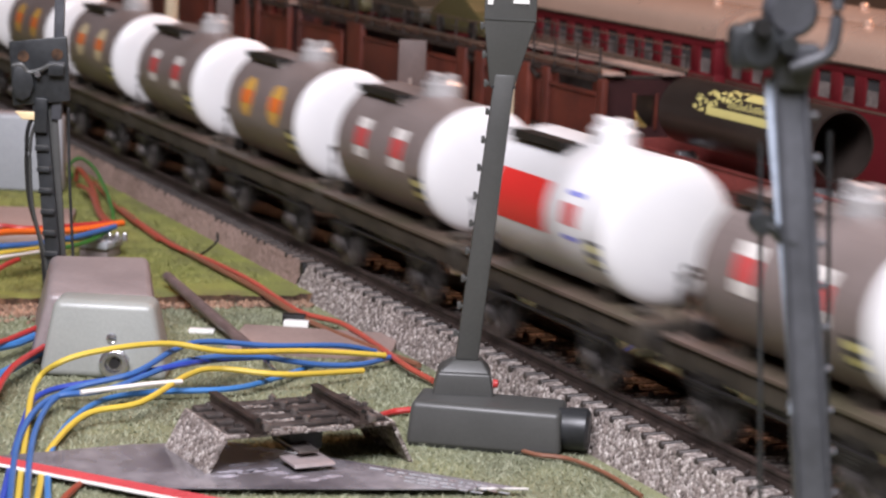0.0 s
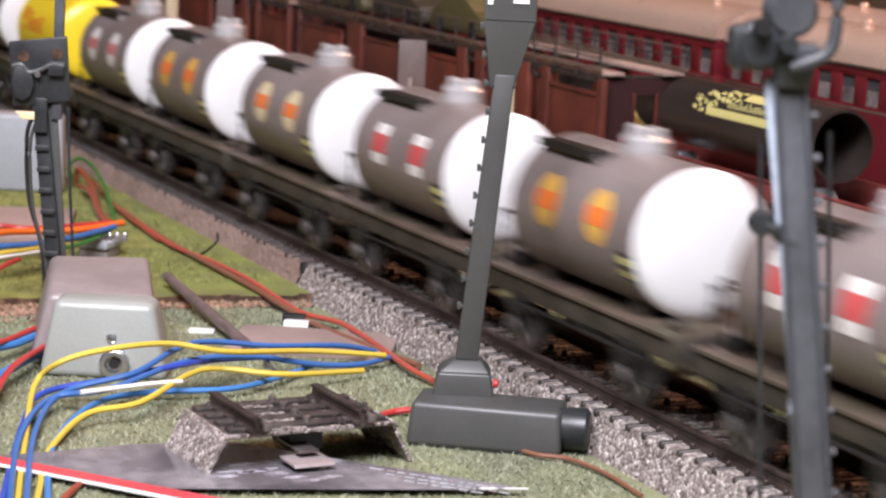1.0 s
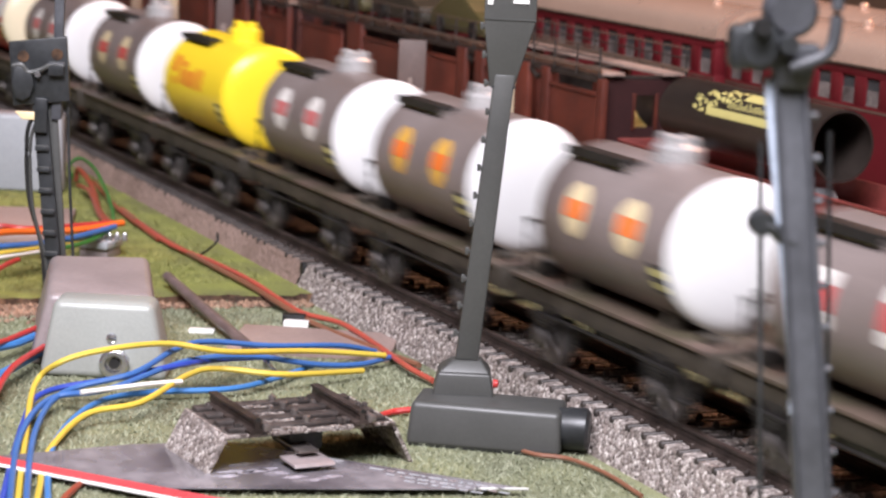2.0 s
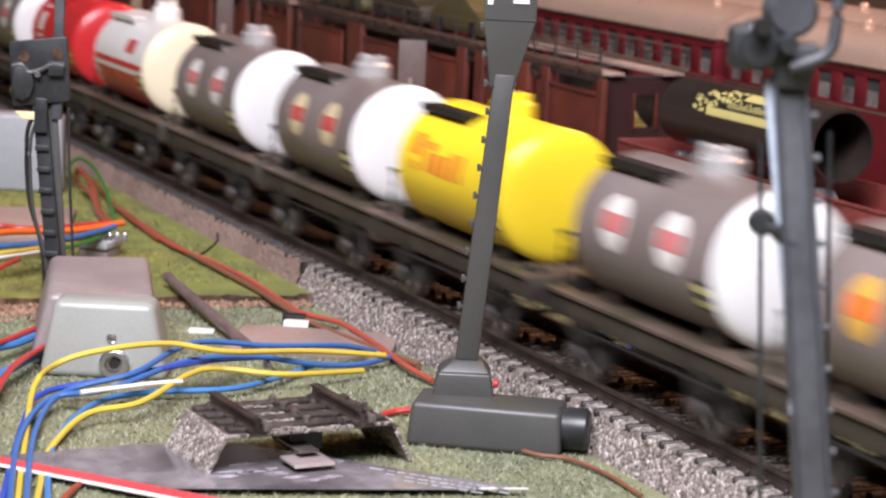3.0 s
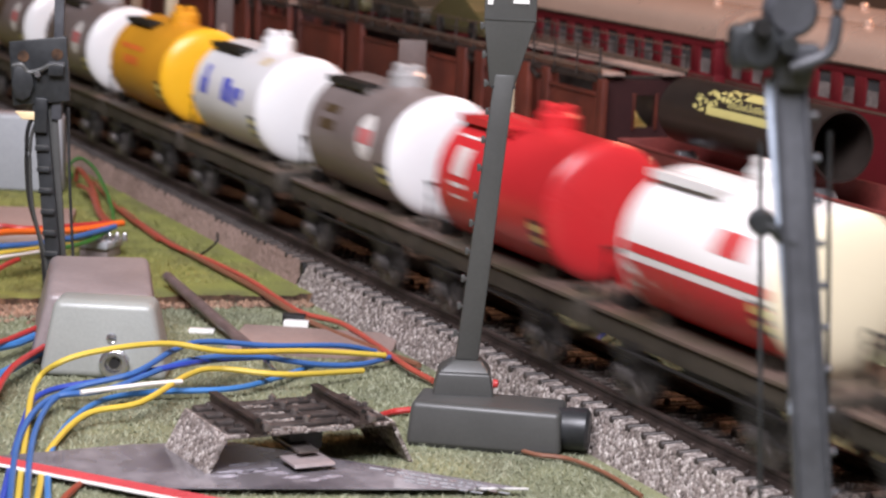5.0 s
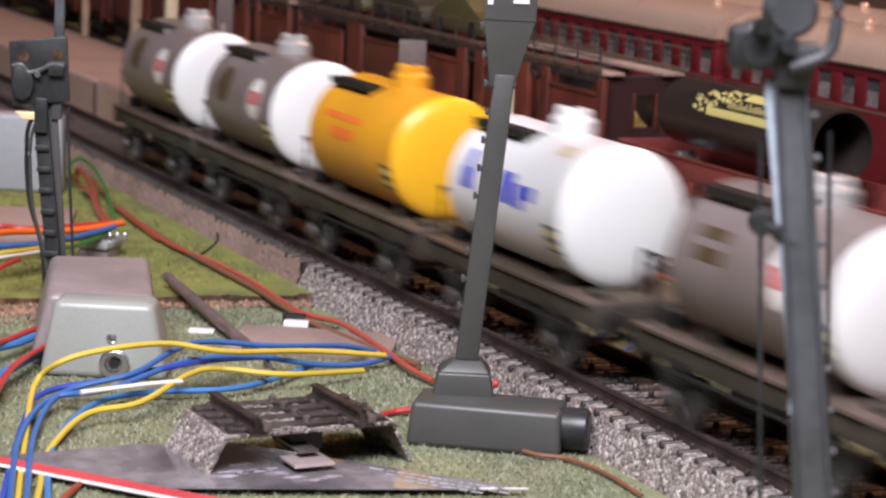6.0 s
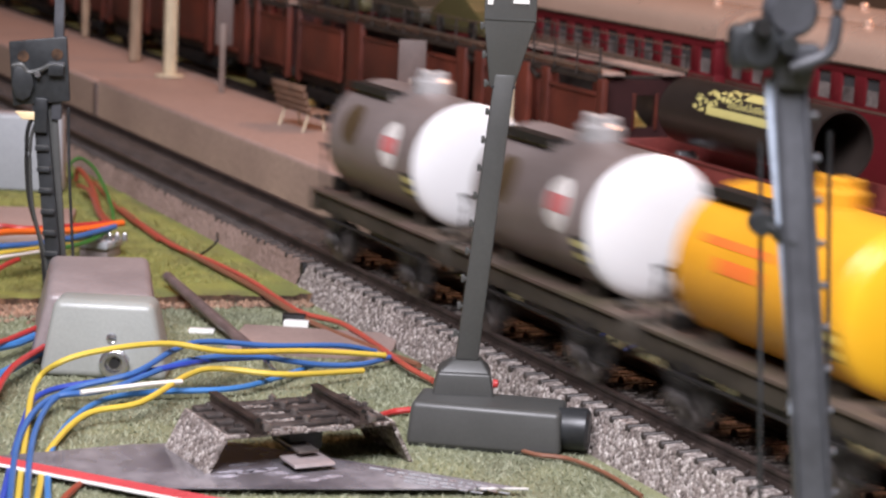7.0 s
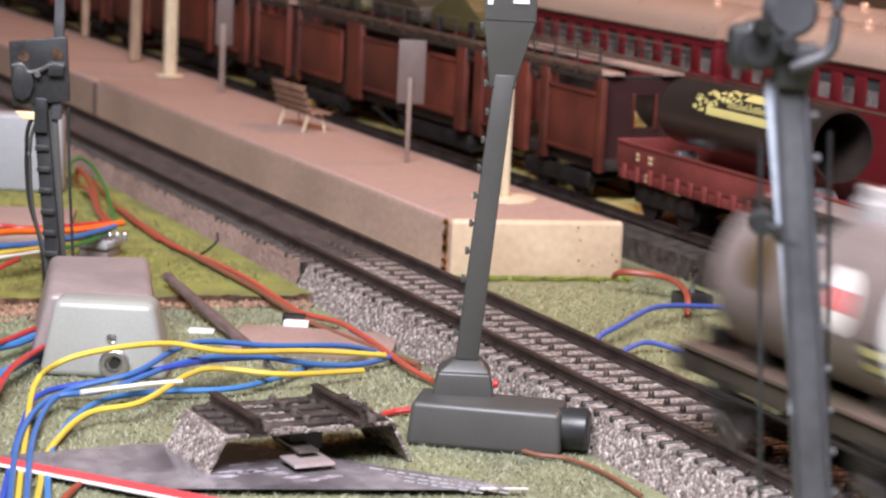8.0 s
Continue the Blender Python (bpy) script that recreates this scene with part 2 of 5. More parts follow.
for key, c in dict(rose=(0.52, 0.13, 0.13), red=(0.5, 0.06, 0.06), white=(0.68, 0.64, 0.6), gold=(0.6, 0.33, 0.06), orange=(0.72, 0.16, 0.03), blue=(0.03, 0.05, 0.5), pale=(0.62, 0.5, 0.3), black=(0.02, 0.02, 0.02), lemon=(0.66, 0.60, 0.22), blot=(0.075, 0.05, 0.026), straw=(0.52, 0.46, 0.17), scarlet=(0.72, 0.035, 0.03)).items():
    M["print_" + key] = mat("print_" + key, c, 0.4, var=0.04, bump=0)
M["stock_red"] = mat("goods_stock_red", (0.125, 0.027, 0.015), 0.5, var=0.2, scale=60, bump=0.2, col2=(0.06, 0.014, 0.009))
M["flat_red"] = mat("flat_wagon_red", (0.20, 0.042, 0.036), 0.5, var=0.2, scale=60, bump=0.2)
M["coach_red"] = mat("coach_red", (0.12, 0.011, 0.015), 0.35, var=0.1, scale=60, bump=0.05)
M["coach_roof"] = mat("coach_roof_metal", (0.66, 0.45, 0.34), 0.29, metal=0.45, var=0.06, scale=30, bump=0.05)
M["window"] = mat("coach_window", (0.05, 0.05, 0.05), 0.12, var=0.1, bump=0)
M["curtain"] = mat("coach_interior", (0.20, 0.165, 0.15), 0.5, var=0.35)
M["pipe"] = mat("pipe_brown", (0.024, 0.018, 0.015), 0.4, var=0.15, scale=60, bump=0.1)
M["deck"] = mat("deck_metal", (0.15, 0.105, 0.078), 0.4, metal=0.3, var=0.15)
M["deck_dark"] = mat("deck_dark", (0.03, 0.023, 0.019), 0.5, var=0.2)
M["deck_light"] = mat("pale_runway", (0.36, 0.26, 0.215), 0.5, var=0.25, scale=60, bump=0.2)
# stock red darkened: the end wall's shadow is put into its colour
M["stock_red_shaded"] = mat("shaded_stock_end", (0.03, 0.006, 0.006), 0.6, var=0.2, scale=60, bump=0.2)
M["yellow_patch"] = mat("yellow_base", (0.80, 0.66, 0.24), 0.6, var=0.15)
# pale patches in the card colour stand in for glare on the gloss
M["card_dark"] = mat("printed_card", (0.27, 0.25, 0.265), 0.22, var=0.3, scale=42, bump=0.12, bscale=220, col2=(0.075, 0.066, 0.075), coat=0.7)
M["scuff"] = mat("painted_glare", (0.40, 0.37, 0.41), 0.35, var=0.3, scale=300, bump=0.1)
M["card_red"] = mat("card_red_band", (0.52, 0.065, 0.075), 0.3, var=0.06, bump=0)
M["lens"] = mat("cream_lens", (0.85, 0.66, 0.38), 0.3, var=0.05)
M["wall"] = mat("room_wall", (0.42, 0.27, 0.18), 0.8, var=0.08, scale=3, bump=0.1)
M["floor"] = mat("room_floor", (0.2, 0.15, 0.11), 0.6, var=0.15, scale=5, bump=0.1)
M["ceiling"] = mat("room_ceiling", (0.7, 0.66, 0.6), 0.9, var=0.03, scale=3, bump=0.1)
M["baseboard"] = mat("layout_edge", (0.25, 0.17, 0.1), 0.6, var=0.2, scale=30)

# ---------------------------------------------------------------- room and layout board
def setting(name, bm, material, label, category, smooth=False):
    return solid(name, bm, material, mm(0, 0, 0), label, category, kind="structure", smooth=smooth)


GZ, GB = -10.0, -8.0
setting("floor", box(B(), -3200, 2000, -2000, 1200, -1010, -960), M["floor"], "brown floor of the railway room", "floor")
setting("ceiling", box(B(), -3200, 2000, -2000, 1200, 1440, 1490), M["ceiling"], "pale plain ceiling of the room", "ceiling")
setting("wall_north", box(B(), -3200, 2000, 1200, 1260, -1010, 1490), M["wall"], "warm tan plain wall", "wall")
setting("wall_south", box(B(), -3200, 2000, -2060, -2000, -1010, 1490), M["wall"], "warm tan plain wall", "wall")
setting("wall_west", box(B(), -3260, -3200, -2060, 1260, -1010, 1490), M["wall"], "warm tan plain wall", "wall")
setting("wall_east", box(B(), 2000, 2060, -2060, 1260, -1010, 1490), M["wall"], "warm tan plain wall", "wall")
setting("ground", box(B(), -2400, 300, -190, 700, -40, GZ), M["grass"], "green-grey flocked layout ground", "ground")


setting("baseboard", box(B(), -2380, 280, -170, 680, -960, -40), M["baseboard"], "plain brown wooden base under the layout", "base")


def back_mat():
    bm = B()
    rnd = random.Random(4)
    edge = []
    y = -260.0
    while y < -14:
        edge.append((-522 + 11 * (y + 95) / 80 * 0.9 + rnd.uniform(-1.6, 1.6), y))
        y += 3.0
    a = [bm.verts.new((x, yy, GB)) for x, yy in edge]
    b = [bm.verts.new((x + rnd.uniform(-.5, 1.2), yy, GZ - .4)) for x, yy in edge]
    c = [bm.verts.new((-2380, yy, GB)) for _, yy in edge]
    for i in range(len(a) - 1):
        bm.faces.new((a[i], a[i + 1], c[i + 1], c[i]))
        bm.faces.new((a[i], b[i], b[i + 1], a[i + 1]))
    ob = setting("grass_mat", bm, M["grass_far"], "yellow-green flocked grass mat with a torn edge", "grass mat")
    ob.data.materials.append(M["soil"])
    for poly in ob.data.polygons:
        if abs(poly.normal.z) < 0.8:
            poly.material_index = 1


back_mat()
setting("grass_mat_far", box(B(), -560, -330, 20, 91, GZ - 1, GZ + .4), M["grass_pale"], "pale yellow-green flocked mat beyond the track", "grass mat")

# ---------------------------------------------------------------- main track
TRACK_W = 14.9
G = 9.6
BED = -2.6


def trackbed():
    # newer piece near the front, older piece beyond it
    def section(x0, x1, material, name, label, cell):
        th = thing(name, mm(0, 0, 0), label, "trackbed", kind="structure")
        rnd = random.Random(7)
        for side in (-1, 1):
            bm = B()
            nx, nz = int((x1 - x0) / cell), 9
            rows = []
            for i in range(nx + 1):
                x = x0 + (x1 - x0) * i / nx
                row = []
                for k in range(nz + 1):
                    f = k / nz
                    j = rnd.uniform(-.13, .13) if 0 < k < nz else 0
                    y = side * (TRACK_W + 3.6 * f + j)
                    z = BED + (GZ - .3 - BED) * f + rnd.uniform(-.12, .12) * (k > 0)
                    row.append(bm.verts.new((x, y, z)))
                rows.append(row)
            for i in range(nx):
                for k in range(nz):
                    bm.faces.new((rows[i][k], rows[i + 1][k], rows[i + 1][k + 1], rows[i][k + 1]))
            part("shoulder", bm, material, th, smooth=False)
        return th
    new_bed = section(-524, -150, M["ballast_new"], "trackbed_1", "speckled grey stone-embossed track bed", 0.9)
    old_bed = section(-1900, -525, M["ballast_old"], "trackbed_2", "weathered pinkish-brown track bed", 1.6)
    part("bed_top", box(B(), -524, -150, -TRACK_W, TRACK_W, -5, BED), M["ballast_new"], new_bed)
    part("bed_top", box(B(), -1900, -524.6, -TRACK_W, TRACK_W, -5, BED), M["bed_old"], old_bed)
    part("end_lip", box(B(), -526, -523.6, -TRACK_W - 1.2, -TRACK_W + 3, -6.5, BED + .2, 0.2), M["black"], new_bed)
    return new_bed, old_bed


new_bed, old_bed = trackbed()


def rail_profile(yc):
    return [(yc - 1.6, BED), (yc + 1.6, BED), (yc + 1.6, BED + .4), (yc + .45, BED + .7), (yc + .45, -.75), (yc + .75, -.55), (yc + .75, -.1), (yc + .55, 0),
            (yc - .55, 0), (yc - .75, -.1), (yc - .75, -.55), (yc - .45, -.75), (yc - .45, BED + .7), (yc - 1.6, BED + .4)]


def track_rails(y, x0, x1, name, label):
    th = thing(name, mm(0, y, 0), label, "rails", kind="structure")
    for s in (-G, G):
        part("rail", sweep_x(B(), rail_profile(s), x0, x1), M["rail"], th, smooth=False)
        part("rail_head", box(B(), x0, x1, s - .5, s + .5, 0.0, 0.06), M["railtop"], th)
    return th


main_rails = track_rails(0, -1900, -150, "track_rails", "dark browned model railway rails")


def stone_rib(seed, y0, y1):
    """Half a ridge of moulded stones between two sleepers."""
    rnd = random.Random(seed)
    bm = B()
    y = y0
    while y < y1 - .4:
        w = rnd.uniform(.7, 1.5)
        h = rnd.uniform(.15, .5)
        box(bm, -.5 + rnd.uniform(-.2, .2), .45 + rnd.uniform(-.2, .2), y, min(y + w, y1), -.5, h, .1, 1)
        y += w * .92
    return finish("stone_rib", bm, M["bed_light"], smooth=False)


def sleepers():
    rnd = random.Random(2)
    near_me = finish("sleeper", box(B(), -.72, .72, -TRACK_W - .6, TRACK_W + .6, -.9, .36, 0.2, 1), M["sleeper"])
    far_me = finish("sleeper", box(B(), -.6, .6, -TRACK_W - .15, TRACK_W + .15, -.9, .5, 0.15, 1), M["sleeper"])
    halves = [[stone_rib(40 + k, -6.9, -.5) for k in range(5)], [stone_rib(60 + k, .5, 6.9) for k in range(5)]]
    tie = finish("rail_clip", box(B(), -.45, .45, -.45, .45, 0, 1.0, 0.15, 1), M["rail"])
    stud = finish("centre_stud", lathe(B(), [(0, .7), (1.0, .6), (1.3, .3), (1.35, 0)], 8, "z"), M["rail"])
    x = -200.0
    while x > -1100:
        near = x > -524
        bed = new_bed if near else old_bed
        ob = new("sleeper", near_me if near else far_me)
        ob.parent = bed
        ob.matrix_basis = mm(x, rnd.uniform(-.35, .35), BED, 0, 0, rnd.uniform(-1.5, 1.5))
        if x > -548:
            if near:
                for k, side in enumerate((-1, 1)):
                    o = new("stone_rib", rnd.choice(halves[k]))
                    o.parent = bed
                    o.matrix_basis = mm(x + 3.05 + side * .75 + rnd.uniform(-.2, .2), rnd.uniform(-.4, .4), BED + .1, 0, 0, -8 + rnd.uniform(-5, 5))
            for yy in (-12.4, 12.4):
                o = new("rail_clip", tie)
                o.parent, o.location = bed, Vector((x, yy, BED + .4)) * U
            o = new("centre_stud", stud)
            o.parent, o.location = bed, Vector((x, 0, BED + .4)) * U
        x -= 6.1 if near else 4.2


sleepers()

# ---------------------------------------------------------------- platform and what stands on it
PT = 6.0


def platform():
    th = thing("platform", mm(0, 0, 0), "long tan station platform with a cream end", "platform", kind="structure")
    def slab(x0, xa, xb, y0, y1, z0, z1):
        bm = B()
        lo = [(x0, y0), (xa, y0), (xb, y1), (x0, y1)]
        a = [bm.verts.new((x, y, z0)) for x, y in lo]
        b = [bm.verts.new((x, y, z1)) for x, y in lo]
        bm.faces.new(a[::-1])
        top = bm.faces.new(b)
        for i in range(4):
            bm.faces.new((a[i], a[(i + 1) % 4], b[(i + 1) % 4], b[i]))
        bmesh.ops.bevel(bm, geom=list(top.edges), offset=1.7, segments=5, affect="EDGES", profile=0.5)
        return bm
    near_slab = part("slab", slab(-864, -533, -522.6, 28.8, 74, GZ, PT), M["platform"], th)
    far_slab = part("slab", slab(-1700, -865, -865, 28.8, 80, GZ, PT - .5), M["platform"], th)
    for ob in (near_slab, far_slab):
        ob.data.materials.append(M["platform_side"])
        for poly in ob.data.polygons:
            poly.material_index = 1 if poly.normal.z < .3 else 0
    # dark brown strip over the slab joint, in place of the notch's shadow
    part("edge_joint", box(B(), -867.0, -862.6, 28.3, 33, -9, PT - 1.4, 0.3), M["dark_rod"], th)
    bm = B()
    d = Vector((-522.6 + 533, 74 - 28.8)).normalized()
    n = Vector((d.y, -d.x))
    a, b = Vector((-533, 28.8)), Vector((-522.6, 74))
    lo = [a - n * 2.4 - d * .2, a + n * .35 - d * .2, b + n * .35 + d * .3, b - n * 2.4 + d * .3]
    v0 = [bm.verts.new((p.x, p.y, GZ)) for p in lo]
    v1 = [bm.verts.new((p.x, p.y, PT + .12)) for p in lo]
    bm.faces.new(v0[::-1])
    bm.faces.new(v1)
    for i in range(4):
        bm.faces.new((v0[i], v0[(i + 1) % 4], v1[(i + 1) % 4], v1[i]))
    bmesh.ops.bevel(bm, geom=bm.edges[:], offset=1.3, segments=5, affect="EDGES", profile=0.5)
    part("end_panel", bm, M["cream"], th, "cream painted end panel with chipped corners")
    bm = B()
    rnd = random.Random(5)
    for k in range(26):
        z = GZ + .6 + k * .56 + rnd.uniform(-.3, .3)
        w = rnd.uniform(.5, 2.6)
        box(bm, -535.5 - w, -535.4 + w * .3, 28.45, 28.7, z, z + rnd.uniform(.5, 1.6))
    part("rust_flake", bm, M["rust"], th)
    bm = B()
    for k in range(11):
        f, z = rnd.uniform(.72, .99), rnd.uniform(-9, 4.5)
        p = a.lerp(b, f) + n * .36
        rod(bm, (p.x, p.y, z), (p.x + n.x * .12, p.y + n.y * .12, z + .1), rnd.uniform(.12, .4), 7)
    part("chip", bm, M["rust"], th)


platform()


def platform_post(x, y, h, w, material, label, foot=0.0):
    th = thing("platform_post", mm(x, y, PT, 0, 0, 8), label, "post", "platform roof posts")
    part("shaft", box(B(), -w * .35, w * .35, -w / 2, w / 2, 0, h, .25), material, th)
    part("flange", box(B(), -w * .6, w * .6, -w * .22, w * .22, .3, h - .1, .15), material, th)
    if foot:
        part("base_plate", lathe(B(), [(0, foot), (.5, foot), (.8, foot * .8), (.8, 0)], 24, "z"), M["post"], th)


platform_post(-564, 59, 80, 2.4, M["post"], "cream platform post on a round foot", 9.2)
platform_post(-876.7, 62.4, 80, 4.6, M["post"], "cream platform post with a foot plate", 6.0)
platform_post(-936, 66, 80, 4.2, M["post_shaded"], "shaded tan platform post")
platform_post(-1047, 75.7, 80, 3.0, M["post_shaded"], "shaded tan platform post")


def platform_sign(x, y, z0, z1, w, post_w, label):
    th = thing("platform_sign", mm(x, y, PT, 0, 0, RIGHT - 90), label, "sign", "platform signs")
    part("pole", box(B(), -.6, .6, -post_w / 2, post_w / 2, 0, z0 + 8, .2), M["sign_pole"], th)
    part("panel", box(B(), -1.4, -.65, -w / 2 + .3, w / 2 + .3, z0, z1, .25), M["sign_back"], th)


platform_sign(-634, 60, 18, 37.5, 8.4, 1.5, "plain back of a tan platform name board")
platform_sign(-818, 64, 18, 42, 6.4, 2.2, "plain back of a tall tan platform board")


def bench():
    th = thing("platform_bench", mm(-716, 57, PT, 0, 0, 184), "brown slatted platform bench with pale legs", "bench")
    for k in range(3):
        part("seat_slat", box(B(), -13, 13, -5.0 + k * 2.6, -2.7 + k * 2.6, 6.0, 6.8, .15), M["bench"], th)
    for k in range(4):
        part("back_slat", box(B(), -13, 13, 2.9 + k * .7, 3.5 + k * .7, 7.0 + k * 2.2, 9.0 + k * 2.2, .15), M["bench"], th)
    for x in (-9.5, 9.5):
        part("leg", tube(B(), [(x, -4.2, 0), (x, -2.6, 5.9), (x, 1.5, 5.7), (x, 2.7, 7.5), (x, 4.8, 15)], .4), M["post"], th)
        part("leg", tube(B(), [(x, 3.8, 0), (x, 1.8, 5.7)], .4), M["post"], th)


bench()

# ---------------------------------------------------------------- tank wagons
RT = 14.3
HT = 30.5
PITCH = 80.81
FRONT0 = -296.92
SPEED = 173.13
TL = 50.0
CACHE = {}


def shared(name, key, build, material, parent, label="", smooth=True):
    k = (key, material.name)
    if k not in CACHE:
        CACHE[k] = finish(name, build(), material, smooth)
    ob = new(name, CACHE[k])
    ob.parent = parent
    if label:
        tagged(ob, label)
    return ob


def on_tank(bm, outline, xc, ang, lift=0.06):
    """A flat shape (x, arc length) laid on the near flank of the tank; ang is the height above the middle."""
    r = RT + lift
    n = len(outline)
    def place(u, s):
        a = ang + s / r
        return bm.verts.new((xc + u, -r * math.cos(a), HT + r * math.sin(a)))
    rings = [[place(u * f, s * f) for u, s in outline] for f in (1.0, .8, .6, .4, .2)]
    c = place(0, 0)
    for p, q in zip(rings, rings[1:]):
        for i in range(n):
            bm.faces.new((p[i], p[(i + 1) % n], q[(i + 1) % n], q[i]))
    for i in range(n):
        bm.faces.new((rings[-1][i], rings[-1][(i + 1) % n], c))
    return bm


def oval(rx, ry, n=28):
    return [(rx * math.cos(2 * math.pi * i / n), ry * math.sin(2 * math.pi * i / n)) for i in range(n)]


def rect(w, h, n=5):
    p = []
    for i in range(n):
        p.append((-w / 2 + w * i / n, -h / 2))
    for i in range(n):
        p.append((w / 2, -h / 2 + h * i / n))
    for i in range(n):
        p.append((w / 2 - w * i / n, h / 2))
    for i in range(n):
        p.append((-w / 2, h / 2 - h * i / n))
    return p


def tank_shell():
    bm = lathe(B(), [(-TL, RT), (-TL + .4, RT), (-33, RT), (-17, RT), (-.4, RT), (0, RT)], 56, "x", (0, 0, HT))
    return bm


def tank_cap(x, s):
    prof = [(x, RT), (x + s * .6, RT + .1), (x + s * 1.3, RT - .3), (x + s * 2.0, RT - 1.3), (x + s * 2.6, RT - 3.0), (x + s * 3.1, RT - 5.8), (x + s * 3.5, RT - 9.8), (x + s * 3.6, 0)]
    return lathe(B(), prof, 56, "x", (0, 0, HT))


def wheelset():
    bm = B()
    for y in (-G, G):
        s = 1 if y > 0 else -1
        lathe(bm, [(-1.4, 0), (-1.4, 3.6), (-1.6, 5.1), (-.6, 5.2), (-.5, 5.9), (.5, 5.9), (.6, 0)] if s < 0 else [(-.6, 0), (-.5, 5.9), (.5, 5.9), (.6, 5.2), (1.6, 5.1), (1.4, 3.6), (1.4, 0)], 24, "y", (0, y, 0))
        for k in range(6):
            a = k * math.pi / 3
            rod(bm, (0.8 * math.cos(a), y + s * 1.55, .8 * math.sin(a)), (3.4 * math.cos(a), y + s * 1.55, 3.4 * math.sin(a)), .45, 6)
    rod(bm, (0, -11.6, 0), (0, 11.6, 0), .9, 10)
    return bm


WHEELS = []


def frame_beam(side):
    y0, y1 = (-12.2, -10.8) if side < 0 else (10.8, 12.2)
    bm = box(B(), -63.5, 11.5, y0, y1, 11.3, 15.2, .25)
    out = -12.5 if side < 0 else 12.5
    for k in range(9):
        x = -60 + k * 8.4
        box(bm, x, x + .8, min(out, out * .97), max(out, out * .97), 11.2, 15.2)
    return bm


def axle_guard(x, side):
    bm = B()
    s = side
    prism(bm, [(x - 4.5, 12.2), (x - 1.9, 4.2), (x + 1.9, 4.2), (x + 4.5, 12.2)], s * 11.7, s * 12.3)
    box(bm, x - 1.6, x + 1.6, min(s * 12.2, s * 13.4), max(s * 12.2, s * 13.4), 4.0, 7.2, .3)
    for k in range(4):
        box(bm, x - 6 + k * 1.2, x + 6 - k * 1.2, min(s * 12.35, s * 13.1), max(s * 12.35, s * 13.1), 9.6 - k * .7, 10.2 - k * .7)
    return bm


def tank_wagon(i, shell, cap, livery, label):
    th = thing("tank_wagon", mm(FRONT0 - PITCH * i, 0, 0), label, "tank wagon", "tank wagons of the goods train")
    shared("tank", "tank", tank_shell, M[shell], th)
    shared("tank_end", "cap_front", lambda: tank_cap(0, 1), M[cap], th)
    shared("tank_end", "cap_rear", lambda: tank_cap(-TL, -1), M[shell], th)
    # dome, hatches and walkway
    dome = shared("dome", "dome", lambda: lathe(B(), [(HT + RT - 1.0, 4.6), (HT + RT + 2.4, 4.5), (HT + RT + 3.2, 3.6), (HT + RT + 3.3, 0)], 24, "z", (-24, 1.0, 0)),
                  M[shell] if shell != "tank_grey" else M["hatch"], th)
    def lids():
        bm = B()
        for dx, dy in ((-2.0, -1.2), (1.6, 1.4), (1.8, -1.8)):
            lathe(bm, [(HT + RT + 3.0, 1.5), (HT + RT + 4.6, 1.4), (HT + RT + 5.0, .8), (HT + RT + 5.0, 0)], 12, "z", (-24 + dx, 1 + dy, 0))
        return bm
    shared("hatch_lid", "lids", lids, M[shell] if shell != "tank_grey" else M["hatch"], dome)
    walk_mat = M["frame_dark"] if shell in ("tank_grey", "tank_white", "tank_yellow", "tank_ochre") else M[shell]
    shared("walkway_edge", "walkway_edge", lambda: box(B(), -49.6, -25.5, -9.6, -9.3, HT + RT - 1.9, HT + RT - .3), walk_mat, th)
    shared("walkway", "walkway", lambda: box(B(), -49.6, -25.5, -9.4, -5.4, HT + RT - 1.1, HT + RT - .4, .1), walk_mat, th)
    # on grey wagons the pale bracket colour stands in for glints under the walkway
    for k in range(4):
        x = -48 + k * 6.6
        shared("walkway_bracket", "bracket%d" % k, lambda x=x: box(B(), x, x + 1.6, -8.4, -6.6, HT + RT - 4.4, HT + RT - 1.1), M["hatch"] if shell == "tank_grey" else walk_mat, th)
    # saddles and underframe
    def saddle(x):
        bm = B()
        outline = [(-9.5, 16.1), (9.5, 16.1)] + [(RT * math.sin(a), HT - RT * math.cos(a) + .2) for a in [radians(q) for q in (38, 25, 12, 0, -12, -25, -38)]]
        sweep_x(bm, outline, x - 1.5, x + 1.5)
        return bm
    for x in (-44, -6):
        shared("saddle", "saddle%d" % x, lambda x=x: saddle(x), M["frame"], th)
    shared("sole_bar", "beam-", lambda: frame_beam(-1), M["frame"], th)
    shared("sole_bar", "beam+", lambda: frame_beam(1), M["frame"], th)
    shared("deck", "deck", lambda: box(B(), -64.0, 12.0, -12.9, 12.9, 15.3, 16.2, .2), M["deck_brown"], th)
    shared("buffer_beam", "bb_f", lambda: box(B(), 11.5, 13.2, -12.4, 12.4, 10.4, 15.8, .25), M["frame"], th)
    shared("buffer_beam", "bb_r", lambda: box(B(), -65.2, -63.5, -12.4, 12.4, 10.4, 15.8, .25), M["frame"], th)
    def buffer(x, s, y):
        return lathe(B(), [(x, 1.3), (x + s * 2, 1.3), (x + s * 2, .8), (x + s * 3, .8), (x + s * 3, 2.2), (x + s * 3.5, 2.1), (x + s * 3.7, 0)], 14, "x", (0, y, 12.8))
    for x, s in ((13.2, 1), (-65.2, -1)):
        for y in (-8.5, 8.5):
            shared("buffer", "buffer%d%d" % (s, y), lambda x=x, s=s, y=y: buffer(x, s, y), M["frame_dark"], th)
    def coupler():
        bm = B()
        box(bm, 10, 15.6, -1.2, 1.2, 7.0, 8.4, .2)
